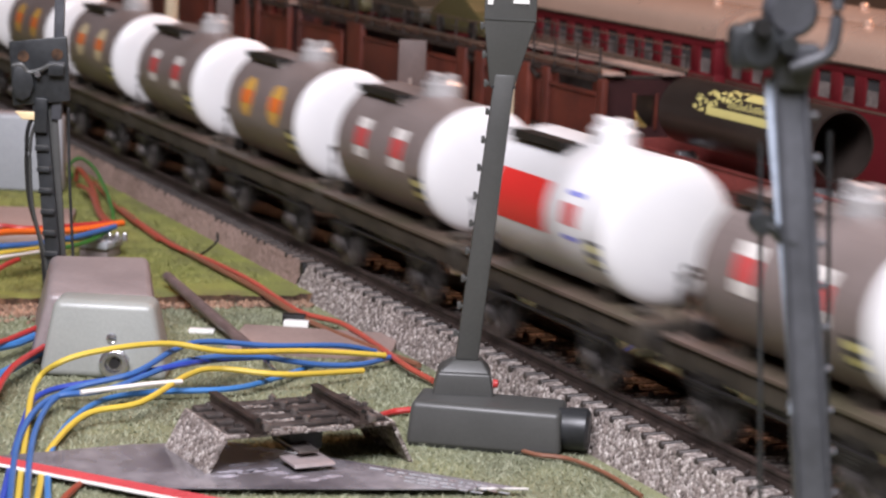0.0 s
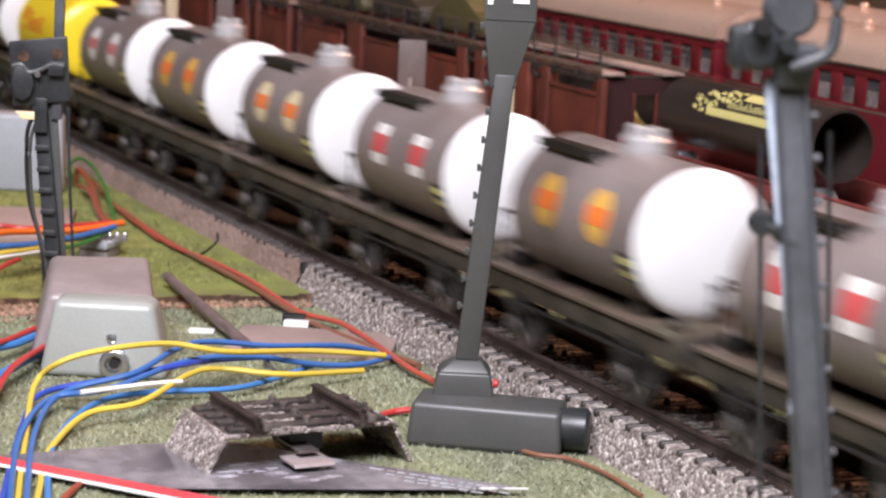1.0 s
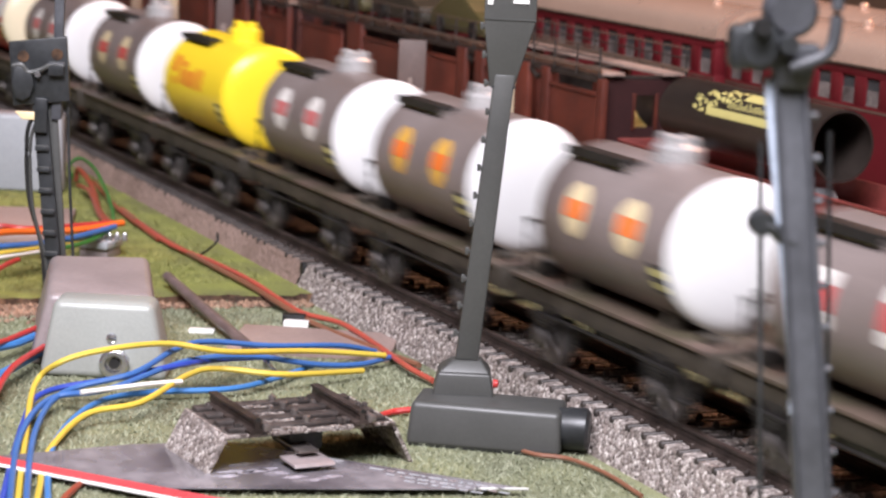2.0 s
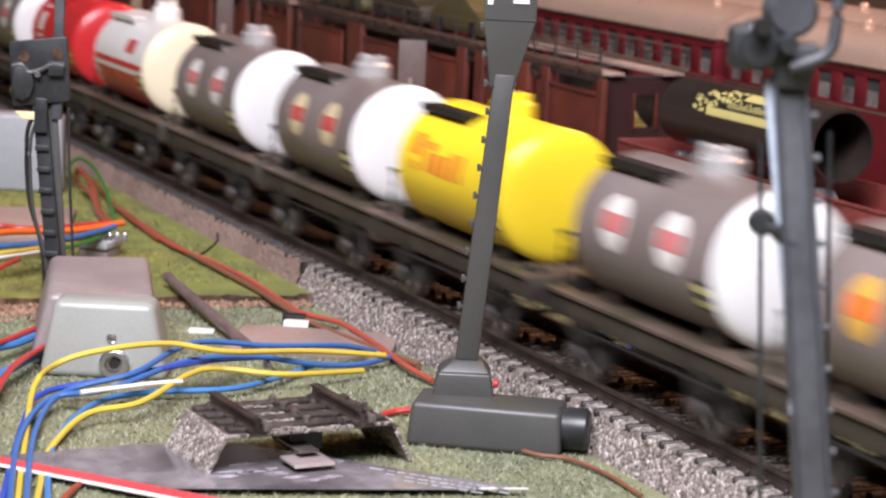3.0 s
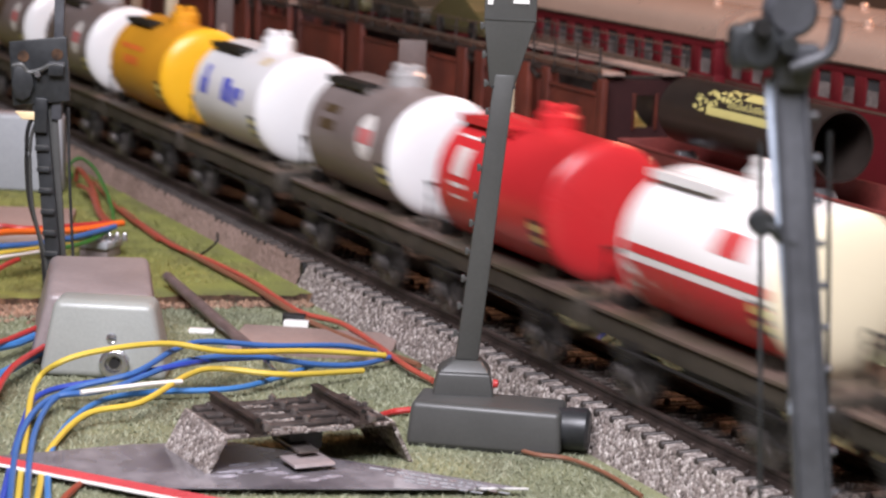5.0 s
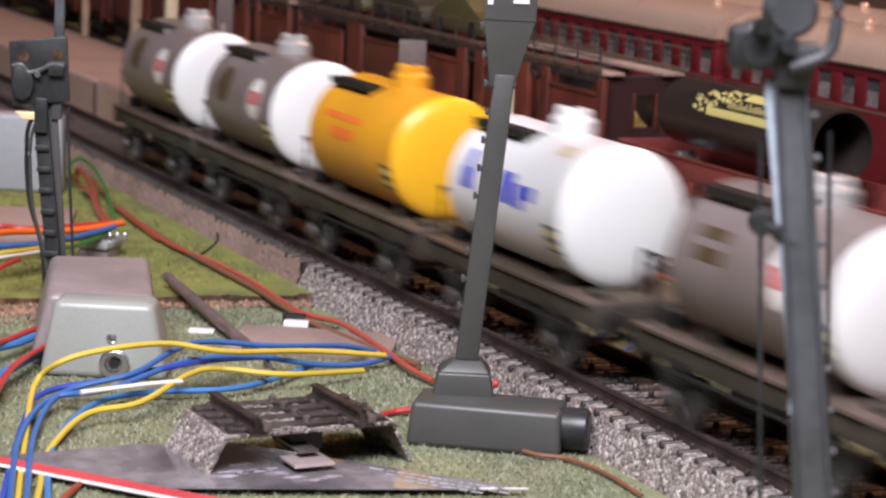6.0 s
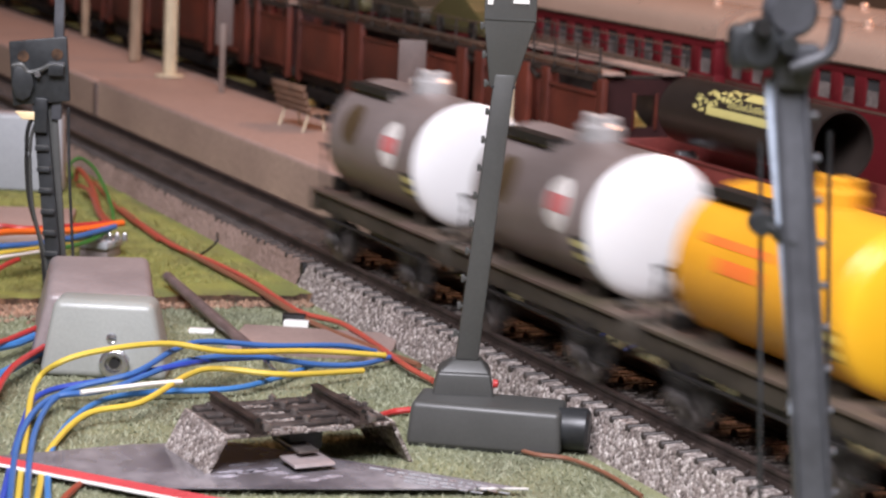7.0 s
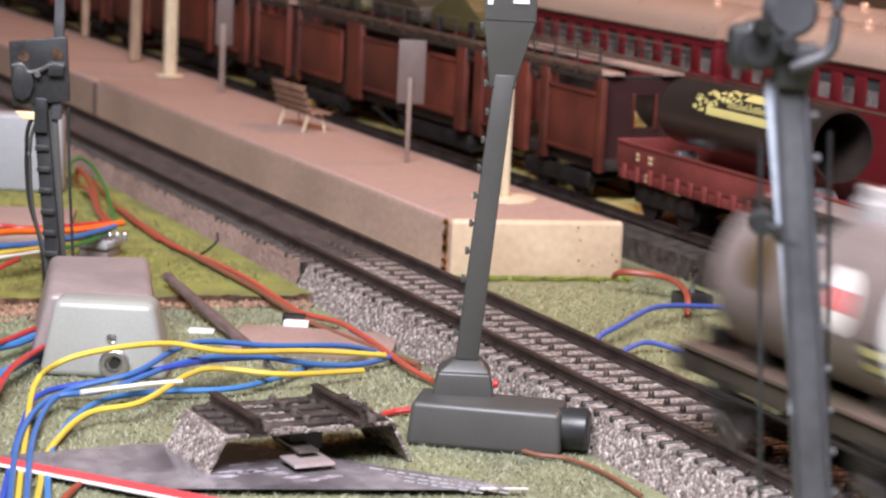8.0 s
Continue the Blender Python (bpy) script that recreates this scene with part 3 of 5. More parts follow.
        box(bm, 15.2, 16.0, -3.2, 3.2, 6.2, 9.4, .2)
        return bm
    shared("coupling", "coupler", coupler, M["frame_dark"], th)
    shared("coupling", "coupler_rear", lambda: box(B(), -67.4, -62, -1.2, 1.2, 7.0, 8.4, .2), M["frame_dark"], th)
    shared("end_rail", "end_rail", lambda: tube(B(), [(-62.5, -10.3, 16), (-62.5, -10.3, 26), (-62.5, -9.4, 27), (-62.5, 9.4, 27), (-62.5, 10.3, 26), (-62.5, 10.3, 16)], .42, 8, 4), M["frame_dark"], th)
    for x in (-49, -3):
        for s in (-1, 1):
            shared("axle_guard", "guard%d%d" % (x, s), lambda x=x, s=s: axle_guard(x, s), M["frame_dark"], th)
        for s in (-1, 1):
            shared("axle_box", "axle_box%d%d" % (x, s), lambda x=x, s=s: lathe(B(), [(s * 12.9, 1.9), (s * 13.9, 1.8), (s * 14.3, 1.1), (s * 14.4, 0)], 14, "y", (x, 0, 5.6)), M["wheel"], th)
        ws = shared("wheelset", "wheelset", wheelset, M["wheel"], th)
        ws.location = Vector((x, 0, 5.2)) * U
        WHEELS.append((ws, x))
    def gear():
        bm = B()
        rod(bm, (-40, -6, 8.5), (-12, -6, 8.5), 1.6, 10)
        box(bm, -34, -18, -10, 10, 9.5, 11.6, .3)
        box(bm, -43, -40.5, -10.6, -8.8, 3.5, 10)
        box(bm, -11.5, -9, -10.6, -8.8, 3.5, 10)
        rod(bm, (-56, -11.8, 9.8), (4, -11.8, 9.8), .35, 6)
        return bm
    shared("brake_gear", "gear", gear, M["frame_dark"], th)
    # hand rail at the front platform
    def hand_rail(y):
        return tube(B(), [(6.0, y, 16), (6.0, y, 23.6), (6.3, y, 24.6), (7.2, y, 25), (10.2, y, 25), (11.1, y, 24.6), (11.4, y, 23.6), (11.4, y, 16)], .48, 8, 4)
    for y in (2.0, 10.3):
        shared("hand_rail", "hand_rail%d" % y, lambda y=y: hand_rail(y), M["frame_dark"] if cap != "tank_red" else M["tank_red"], th)
    shared("step_box", "step_box", lambda: box(B(), 6.0, 10.0, -9.8, -6.0, 16.2, 17.6, .3), M["frame"], th)
    shared("brake_stand", "brake_stand", lambda: rod(rod(B(), (9, 4, 16.2), (9, 4, 24), .5), (9, 2.2, 24), (9, 5.8, 24), .4), M["frame_dark"], th)
    shared("valve_box", "valve_box", lambda: box(B(), -61, -56, -9, -2, 16.2, 19.4, .5), M["frame_dark"], th)
    shared("valve_pipe", "valve_pipe", lambda: tube(B(), [(-58, -4, 19), (-57, -3, 20.5), (-54.6, -2, 21.5), (-52.5, -1, 22)], .8), M["frame"], th)
    shared("foot_step", "step_f", lambda: box(B(), 4.5, 10.5, -13.6, -11.8, 5.2, 5.9, .2), M["frame_dark"], th)
    shared("step_hanger", "hang_f", lambda: box(B(), 5.0, 5.8, -13.2, -12.6, 5.8, 11.2), M["frame_dark"], th)
    shared("step_hanger", "hang_g", lambda: box(B(), 9.2, 10.0, -13.2, -12.6, 5.8, 11.2), M["frame_dark"], th)
    # small lettered plate low on the flank, shown as plain bars
    shared("plate", "plate", lambda: on_tank(B(), rect(5.4, 6.0), -3.0, -.34, .05), M["print_black"], th)
    def plate_bars():
        bm = B()
        for k in (-1, 1):
            on_tank(bm, rect(4.6, 1.5), -3.0, -.34 + k * .095, .11)
        return bm
    shared("plate_bar", "plate_bars", plate_bars, M["print_lemon"], th)
    livery(th)
    return th


def two_ovals(ground, band, xs=(-36, -15), a=.22):
    def add(th):
        for x in xs:
            shared("emblem", "oval%d%.2f" % (x, a), lambda x=x: on_tank(B(), oval(4.5, 5.6), x, a, .06), M[ground], th)
            shared("emblem_band", "oband%d%.2f" % (x, a), lambda x=x: on_tank(B(), rect(7.4, 3.6), x, a, .12), M[band], th)
    return add


def two_boxes(ground, band, x1=-36, x2=-15, a=.2):
    def add(th):
        for x in (x1, x2):
            shared("emblem", "sq%d" % x, lambda x=x: on_tank(B(), rect(6.4, 9.4), x, a, .06), M[ground], th)
            shared("emblem_band", "sqb%d" % x, lambda x=x: on_tank(B(), rect(6.4, 4.4), x, a, .12), M[band], th)
    return add


def word_bars(material, spec, key):
    def add(th):
        def build():
            bm = B()
            for x, a, w, h in spec:
                on_tank(bm, rect(w, h), x, a, .08)
            return bm
        shared("lettering", key, build, M[material], th)
    return add


def spot(material, x, a, key):
    def add(th):
        shared("emblem", key, lambda: on_tank(B(), oval(5.2, 5.2), x, a, .06), M[material], th)
    return add


def both(*adders):
    def add(th):
        for f in adders:
            f(th)
    return add


yellow_letters = [(-42, .40, 4.5, 5.0), (-42, .05, 2.6, 2.0), (-35, .42, 4.6, 1.8), (-35, .17, 3.0, 4.5), (-30.5, .16, 3.0, 4.5), (-26.5, .16, 2.8, 4.8), (-22.5, .2, 2.2, 6.0), (-19, .2, 2.2, 6.0)]
grey_label = "grey-brown tank wagon with a white end"
LIVERY = [
    ("tank_grey", "tank_white", two_boxes("print_white", "print_red"), grey_label + " and red-white plates"),
    ("tank_white", "tank_white", both(word_bars("print_scarlet", [(-35, .12, 24, 10.5)], "redpanel"), word_bars("print_blue", [(-12, .42, 5, 1), (-12, -.2, 5, 1)], "bluelines"),
                                      word_bars("print_red", [(-13, .12, 6, 4.4)], "redsmall")), "white tank wagon with a large red panel"),
    ("tank_grey", "tank_white", two_boxes("print_white", "print_red"), grey_label + " and red-white plates"),
    ("tank_grey", "tank_white", two_ovals("print_gold", "print_orange"), grey_label + " and gold-orange emblems"),
    ("tank_grey", "tank_white", two_boxes("print_white", "print_red"), grey_label + " and red-white plates"),
    ("tank_grey", "tank_white", two_ovals("print_pale", "print_orange"), grey_label + " and orange emblems"),
    ("tank_grey", "tank_white", two_ovals("print_gold", "print_orange"), grey_label + " and gold-orange emblems"),
    ("tank_grey", "tank_white", two_ovals("print_white", "print_rose"), grey_label + " and red-white emblems"),
    ("tank_yellow", "tank_yellow", word_bars("print_orange", yellow_letters, "yletters"), "bright yellow tank wagon with orange lettering bars"),
    ("tank_grey", "tank_white", two_ovals("print_pale", "print_red"), grey_label + " and red-cream emblems"),
    ("tank_grey", "tank_white", two_ovals("print_white", "print_rose"), grey_label + " and red-white emblems"),
    ("tank_milk", "tank_cream", both(word_bars("tank_red", [(-25, .0, 49.6, 1.8), (-25, -.74, 49.6, 16.4)], "redband"), word_bars("print_red", [(-15, .42, 9, 4.6)], "creamword")),
     "white and cream tank wagon with a red lower half"),
    ("tank_red", "tank_red", word_bars("print_white", [(-40, .34, 6, 6.5), (-41, .75, 11, .7), (-40, -.02, 7, 1), (-40, -.2, 5, .8)], "redwords"), "glossy red tank wagon with small white lettering bars"),
    ("tank_grey", "tank_white", both(two_ovals("print_white", "print_rose", (-14,)), word_bars("print_blot", [(-38, .5, 9, 2.2), (-38, .22, 9, 2.6)], "blot13")), grey_label + " and one red-white emblem"),
    ("tank_white", "tank_white", both(word_bars("print_pale", [(-9, 1.0, 5, 3.4)], "stain14"), word_bars("print_blue", [(-42, .45, 3, 4), (-42, .15, 5.5, 4.5), (-24, .2, 6, 6.5), (-17.6, .12, 4, 5), (-13, .2, 3.4, 3)], "bletters")), "white tank wagon with blue lettering bars"),
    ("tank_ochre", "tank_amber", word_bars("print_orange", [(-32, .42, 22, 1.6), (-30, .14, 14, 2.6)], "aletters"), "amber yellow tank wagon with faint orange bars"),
    ("tank_grey", "tank_white", both(two_ovals("print_white", "print_rose", (-13,)), spot("print_blot", -38, .32, "blot16")), grey_label + " and a single red-white emblem"),
    ("tank_grey", "tank_white", both(two_ovals("print_white", "print_rose", (-14,)), spot("print_blot", -38, .36, "blot17")), grey_label + ", last of the train"),
]
TRAIN = [tank_wagon(i, *spec[:2], spec[2], spec[3]) for i, spec in enumerate(LIVERY)]

# ---------------------------------------------------------------- sidings behind the platform
def siding():
    setting("siding_bed", box(B(), -1900, -200, 92, 133, GZ, BED - .6), M["bed_dark"], "dark ballast of the siding", "trackbed")
    track_rails(114, -1900, -200, "siding_rails", "dark rails of the siding")
    track_rails(166, -1900, -200, "far_rails", "dark rails of the far siding")
    setting("rear_bed", box(B(), -1900, -200, 191, 232, GZ, BED - .6), M["bed_dark"], "dark ballast of the rear siding", "trackbed")
    track_rails(211, -1900, -200, "rear_rails", "dark rails of the rear siding")
    setting("far_bed", box(B(), -1900, -200, 146, 190, GZ, BED - .6), M["bed_dark"], "dark ballast of the far siding", "trackbed")
    setting("siding_strip", box(B(), -1900, -566, 106.2, 122, -6, -.7), M["yellow_patch"], "pale yellow strip between the siding rails", "trackbed")
    setting("far_kerb", box(B(), -1900, -200, 134, 139, GZ, 1.5, .5), M["yellow_patch"], "pale yellow kerb between the sidings", "kerb")


siding()


def goods_wheels(th, xs, yc=0):
    for x in xs:
        bm = B()
        for y in (-G, G):
            lathe(bm, [(y - 1, 0), (y - 1, 5.4), (y + 1, 5.4), (y + 1, 0)], 20, "y", (x, yc, 5.2))
        rod(bm, (x, yc - 10, 5.2), (x, yc + 10, 5.2), .9)
        part("wheelset", bm, M["frame_dark"], th)


def car_carrier(x1, label):
    """Two-deck car transporter: x runs back from its front end."""
    th = thing("car_carrier", mm(x1, 114, 0), label, "goods wagon", "car carriers on the siding")
    L = 245.0
    part("underframe", box(B(), -L, 0, -12, 12, 9.4, 13.0, .3), M["deck_dark"], th)
    # far-side panels take the dark deck colour, standing in for shade behind the gaps
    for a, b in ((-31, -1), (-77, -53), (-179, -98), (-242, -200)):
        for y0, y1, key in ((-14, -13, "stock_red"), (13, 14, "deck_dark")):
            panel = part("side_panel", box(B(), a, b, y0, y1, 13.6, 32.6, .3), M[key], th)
            if y0 < 0:
                part("panel_rim", box(B(), a, b, y0 - .5, y0 + .1, 31.6, 32.9, .2), M["stock_red"], panel)
                part("panel_rim", box(B(), a, b, y0 - .5, y0 + .1, 13.3, 14.6, .2), M["stock_red"], panel)
    for a, b in ((0, 3.6), (-36, -31.4), (-53, -45), (-84, -77.4), (-98, -91), (-194, -180), (-245, -242.4)):
        for y in (-14.7, 12.7):
            part("post", box(B(), a, b, y, y + 2, 9.4, 37, .3), M["stock_red"], th)
    wall = box(B(), -1.2, -.1, -12.6, -1.5, 13, 36.6)
    box(wall, -1.2, -.1, 5.2, 12.6, 13, 36.6)
    box(wall, -1.2, -.1, -1.5, 5.2, 13, 22.5)
    box(wall, -1.2, -.1, -1.5, 5.2, 32, 36.6)
    part("end_wall", wall, M["stock_red_shaded"], th, "shaded red end wall with an opening")
    part("opening_frame", box(B(), -.1, .5, -2.4, -1.5, 21.6, 32.6, .1), M["stock_red"], th)
    part("opening_frame", box(B(), -.1, .5, 5.2, 6.1, 21.6, 32.6, .1), M["stock_red"], th)
    for a, b in ((-48, -6), (-238, -196)):
        for y0, y1 in ((-12.6, -11.4), (11.4, 12.6)):
            part("bogie_frame", box(B(), a, b, y0, y1, 3.2, 8.2, .4), M["frame_dark"], th)
    part("equipment_box", box(B(), -150, -92, -11.5, 11.5, 2.6, 8.0, .5), M["frame_dark"], th)
    for a in (-70, -172):
        part("truss_rod", rod(B(), (a, -12, 8), (a + (22 if a < -100 else -18), -12, 3), .6, 6), M["frame_dark"], th)
    part("deck_girder", box(B(), -L, 1, -14.0, -13.2, 35.6, 37.6, .2), M["deck_dark"], th)
    for a in (-40, -88, -190):
        for d in (-1, 1):
            part("knee_brace", rod(B(), (a, -13.6, 33), (a + d * 7, -13.6, 36.4), .8, 6), M["deck_dark"], th)
    for y0, y1 in ((-13.8, -6.5), (6.5, 13.8)):
        part("runway", box(B(), -L, 2, y0, y1, 37.8, 38.8, .2), M["deck_light"], th)
    for k in range(9):
        part("cross_beam", box(B(), -k * 30 - 2.4, -k * 30 - .6, -14, 14, 36.6, 37.7, .2), M["deck_dark"], th)
    part("deck_edge", box(B(), -L, 2, -14.9, -14.1, 39.1, 40.2, .2), M["deck"], th)
    part("deck_edge", box(B(), -L, 2, 14.1, 14.9, 39.1, 40.2, .2), M["deck"], th)
    for y in (-14.6, 14.6):
        for z in (43.0, 46.0):
            part("hand_rail", rod(B(), (-L, y, z), (2, y, z), .28, 6), M["deck"] if z > 45 else M["deck_dark"], th)
        for k in range(18):
            x = 1 - k * 14.3
            part("stanchion", rod(B(), (x, y, 37), (x, y, 46.2), .32, 6), M["deck_dark"], th)
    goods_wheels(th, (-14, -38, -206, -230))
    return th


first = car_carrier(-588, "red-brown two-deck car carrier on the siding")
copy_thing(first, mm(-588 - 258, 114, 0))
copy_thing(first, mm(-588 - 516, 114, 0))


def model_car(x, z, material, label):
    th = thing("model_car", mm(x, 114, z), label, "model car", "cars on the carriers")
    bm = B()
    prism(bm, [(-22, 1.2), (-22, 7), (-16, 8.2), (-10, 13.5), (6, 13.8), (12, 8.6), (21, 7.2), (22, 4), (22, 1.2)], -8.5, 8.5)
    bmesh.ops.bevel(bm, geom=bm.edges[:], offset=.9, segments=2, affect="EDGES", profile=.5)
    part("body", bm, material, th)
    for xx in (-13, 13):
        for y in (-8.2, 8.2):
            part("wheel", lathe(B(), [(y - .8, 0), (y - .8, 3), (y + .8, 3), (y + .8, 0)], 16, "y", (xx, 0, 3)), M["black"], th)


M["car_olive"] = mat("olive_car_paint", (0.075, 0.066, 0.024), 0.5, var=0.1)
M["car_grey"] = mat("grey_car_paint", (0.035, 0.03, 0.02), 0.5, var=0.1)
M["car_yellow"] = mat("yellow_car_paint", (0.72, 0.50, 0.16), 0.35, var=0.1)
model_car(-613, 13.2, M["car_yellow"], "pale yellow small model car on the lower deck")
for k, x in enumerate((-700, -752, -805)):
    model_car(x, 39.2, M["car_olive"] if k % 2 == 0 else M["car_grey"], ("olive" if k % 2 == 0 else "grey") + " small model car on the upper deck")


def flat_wagon():
    th = thing("flat_wagon", mm(-574, 114, 0), "red low-sided flat wagon carrying a pipe", "goods wagon")
    part("floor", box(B(), 0, 150, -13.4, 13.4, 12.5, 14.5, .3), M["flat_red"], th)
    for y0, y1 in ((-14.2, -13.2), (13.2, 14.2)):
        part("side_board", box(B(), 0, 150, y0, y1, 13.4, 20.9, .25), M["flat_red"], th)
        part("sole_bar", box(B(), .5, 149.5, y0 + .3, y1 - .3, 10.2, 13.3, .2), M["flat_red"], th)
    part("end_board", box(B(), -.8, .3, -14, 14, 13.4, 21.2, .25), M["flat_red"], th)
    part("end_board", box(B(), 149.7, 150.8, -14, 14, 13.4, 21.2, .25), M["flat_red"], th)
    for k in range(20):
        part("stake_pocket", box(B(), 4 + k * 7.4, 6 + k * 7.4, -15.0, -14.1, 10.4, 14.6, .2), M["flat_red"], th)
    part("side_rim", box(B(), 0, 150, -14.6, -14.0, 20.2, 21.1, .2), M["flat_red"], th)
    for x, z, w in ((11, 17.6, 1.6), (18, 17.6, 2.4), (16.5, 12.3, 3.0)):
        part("lettering", box(B(), x, x + w, -14.28, -14.2, z, z + .8), M["print_pale"], th)
        part("lettering", box(B(), x, x + w, -14.28, -14.2, z - 1.3, z - .6), M["print_pale"], th)
    goods_wheels(th, (14, 34, 116, 136))
    part("bogie", box(B(), 8, 40, -12.2, -11.2, 4, 9, .4), M["frame_dark"], th)
    part("bogie", box(B(), 110, 142, -12.2, -11.2, 4, 9, .4), M["frame_dark"], th)
    part("cradle", frustum(B(), (19, 30, -11, -2), (24, 26, -9, -4), 14.5, 21, .2), M["steel"], th, "bright metal pipe cradle")
    part("cradle", frustum(B(), (88, 99, -11, -2), (92, 94, -9, -4), 14.5, 21, .2), M["steel"], th, "bright metal pipe cradle")


flat_wagon()


def big_pipe():
    th = thing("pipe_load", mm(-554, 110, 32.0), "large dark brown pipe with a flaking yellow label", "pipe")
    part("pipe", lathe(B(), [(0, 8.2), (0, 9.3), (77, 9.3), (77, 8.6), (0.01, 8.2)], 48), M["pipe"], th)
    def patch(bm, x0, x1, a0, a1, r=9.36, n=6):
        g = [[bm.verts.new((x0 + (x1 - x0) * i / n, -r * math.cos(a0 + (a1 - a0) * k / n), r * math.sin(a0 + (a1 - a0) * k / n))) for k in range(n + 1)] for i in range(n + 1)]
        for i in range(n):
            for k in range(n):
                bm.faces.new((g[i][k], g[i + 1][k], g[i + 1][k + 1], g[i][k + 1]))
    bm = B()
    patch(bm, 25, 61, .2, .44)
    patch(bm, 39, 61, .86, 1.2)
    rnd = random.Random(21)
    for k in range(110):
        x, a = 17 + rnd.uniform(0, 20), rnd.uniform(.22, 1.2)
        if abs(a - .31 - (x - 17) * .045) < .42:
            patch(bm, x, x + rnd.uniform(.5, 2.0), a, a + rnd.uniform(.03, .13), 9.365, 2)
    part("label", bm, M["print_straw"], th, "flaking yellow printed label")
    bm = B()
    rnd = random.Random(9)
    for k in range(17):
        x = 33 + k * 1.55
        patch(bm, x + 1, x + 1.7, .52, .58 + rnd.uniform(.1, .22), 9.37, 1)
    part("lettering", bm, M["print_straw"], th)


big_pipe()


def coach(x0, x1, label, y=165):
    th = thing("passenger_coach", mm(x1, y, 0), label, "coach", "coaches on the far siding")
    L = x1 - x0
    n = int(L / 11.8)
    step = L / n
    bm = B()
    box(bm, -L, 0, -14.6, 14.6, 9, 36.2, .3)
    part("body", bm, M["coach_red"], th)
    part("waist", box(B(), -L, 0, -14.7, 14.7, 44.0, 47.4, .2), M["coach_red"], th)
    for k in range(n + 1):
        x = -k * step
        part("window_pillar", box(B(), max(x - 2.7, -L), min(x + 2.7, 0), -14.7, 14.7, 36, 44.2, .2), M["coach_red"], th)
    part("glazing", box(B(), -L + 1, -1, -13.9, -13.5, 36, 44.2), M["window"], th)
    part("blind", box(B(), -L + 1, -1, -14.05, -13.92, 36, 40.6), M["curtain"], th, "pale grey window blinds")
    arch = [(-15.2, 47.2)] + [(-15.2 * math.cos(a), 47.4 + 9.6 * math.sin(a) ** .8) for a in [math.pi * k / 16 for k in range(1, 16)]] + [(15.2, 47.2)]
    part("roof", sweep_x(B(), arch, -L - .6, .6), M["coach_roof"], th, "glossy copper-tinted roof")
    part("gutter", box(B(), -L, 0, -15.5, -14.9, 46.6, 47.3, .2), M["deck"], th)
    part("sill_line", box(B(), -L, 0, -14.75, -14.6, 34.6, 35.2), M["deck"], th)
    for k in range(max(2, int(L / 46))):
        part("roof_vent", lathe(B(), [(56.6, 1.6), (58.2, 1.6), (58.8, 1.0), (58.8, 0)], 12, "z", (-20 - k * 46, -3, 0)), M["coach_roof"], th)
    part("underframe", box(B(), -L + 4, -4, -12, 12, 4.0, 9.2, .3), M["frame_dark"], th)
    goods_wheels(th, (-20, -40, -L + 40, -L + 20))


coach(-860, -606.5, "dark red passenger coach with a copper-tinted roof")
coach(-600, -340, "dark red passenger coach with a copper-tinted roof")
coach(-1130, -866, "dark red passenger coach with a copper-tinted roof")
coach(-1400, -1136, "dark red passenger coach with a copper-tinted roof")
for x0, x1 in ((-846, -592), (-586, -326)):
    coach(x0, x1, "dark red passenger coach behind the first row", 211)

# ---------------------------------------------------------------- signals
def mast(bm, a, b, wa, wb, depth=3.0):
    """Tapered mast of rectangular section from a to b."""
    a, b = Vector(a), Vector(b)
    vs = []
    for p, w in ((a, wa), (b, wb)):
        for x, y in ((-w / 2, -depth / 2), (w / 2, -depth / 2), (w / 2, depth / 2), (-w / 2, depth / 2)):
            vs.append(bm.verts.new(p + Vector((x, y, 0))))
    fs = [bm.faces.new([vs[i] for i in f]) for f in ((3, 2, 1, 0), (4, 5, 6, 7), (0, 1, 5, 4), (1, 2, 6, 5), (2, 3, 7, 6), (3, 0, 4, 7))]
    bmesh.ops.bevel(bm, geom=list({e for f in fs for e in f.edges}), offset=.35, segments=2, affect="EDGES", profile=.5)
    return bm


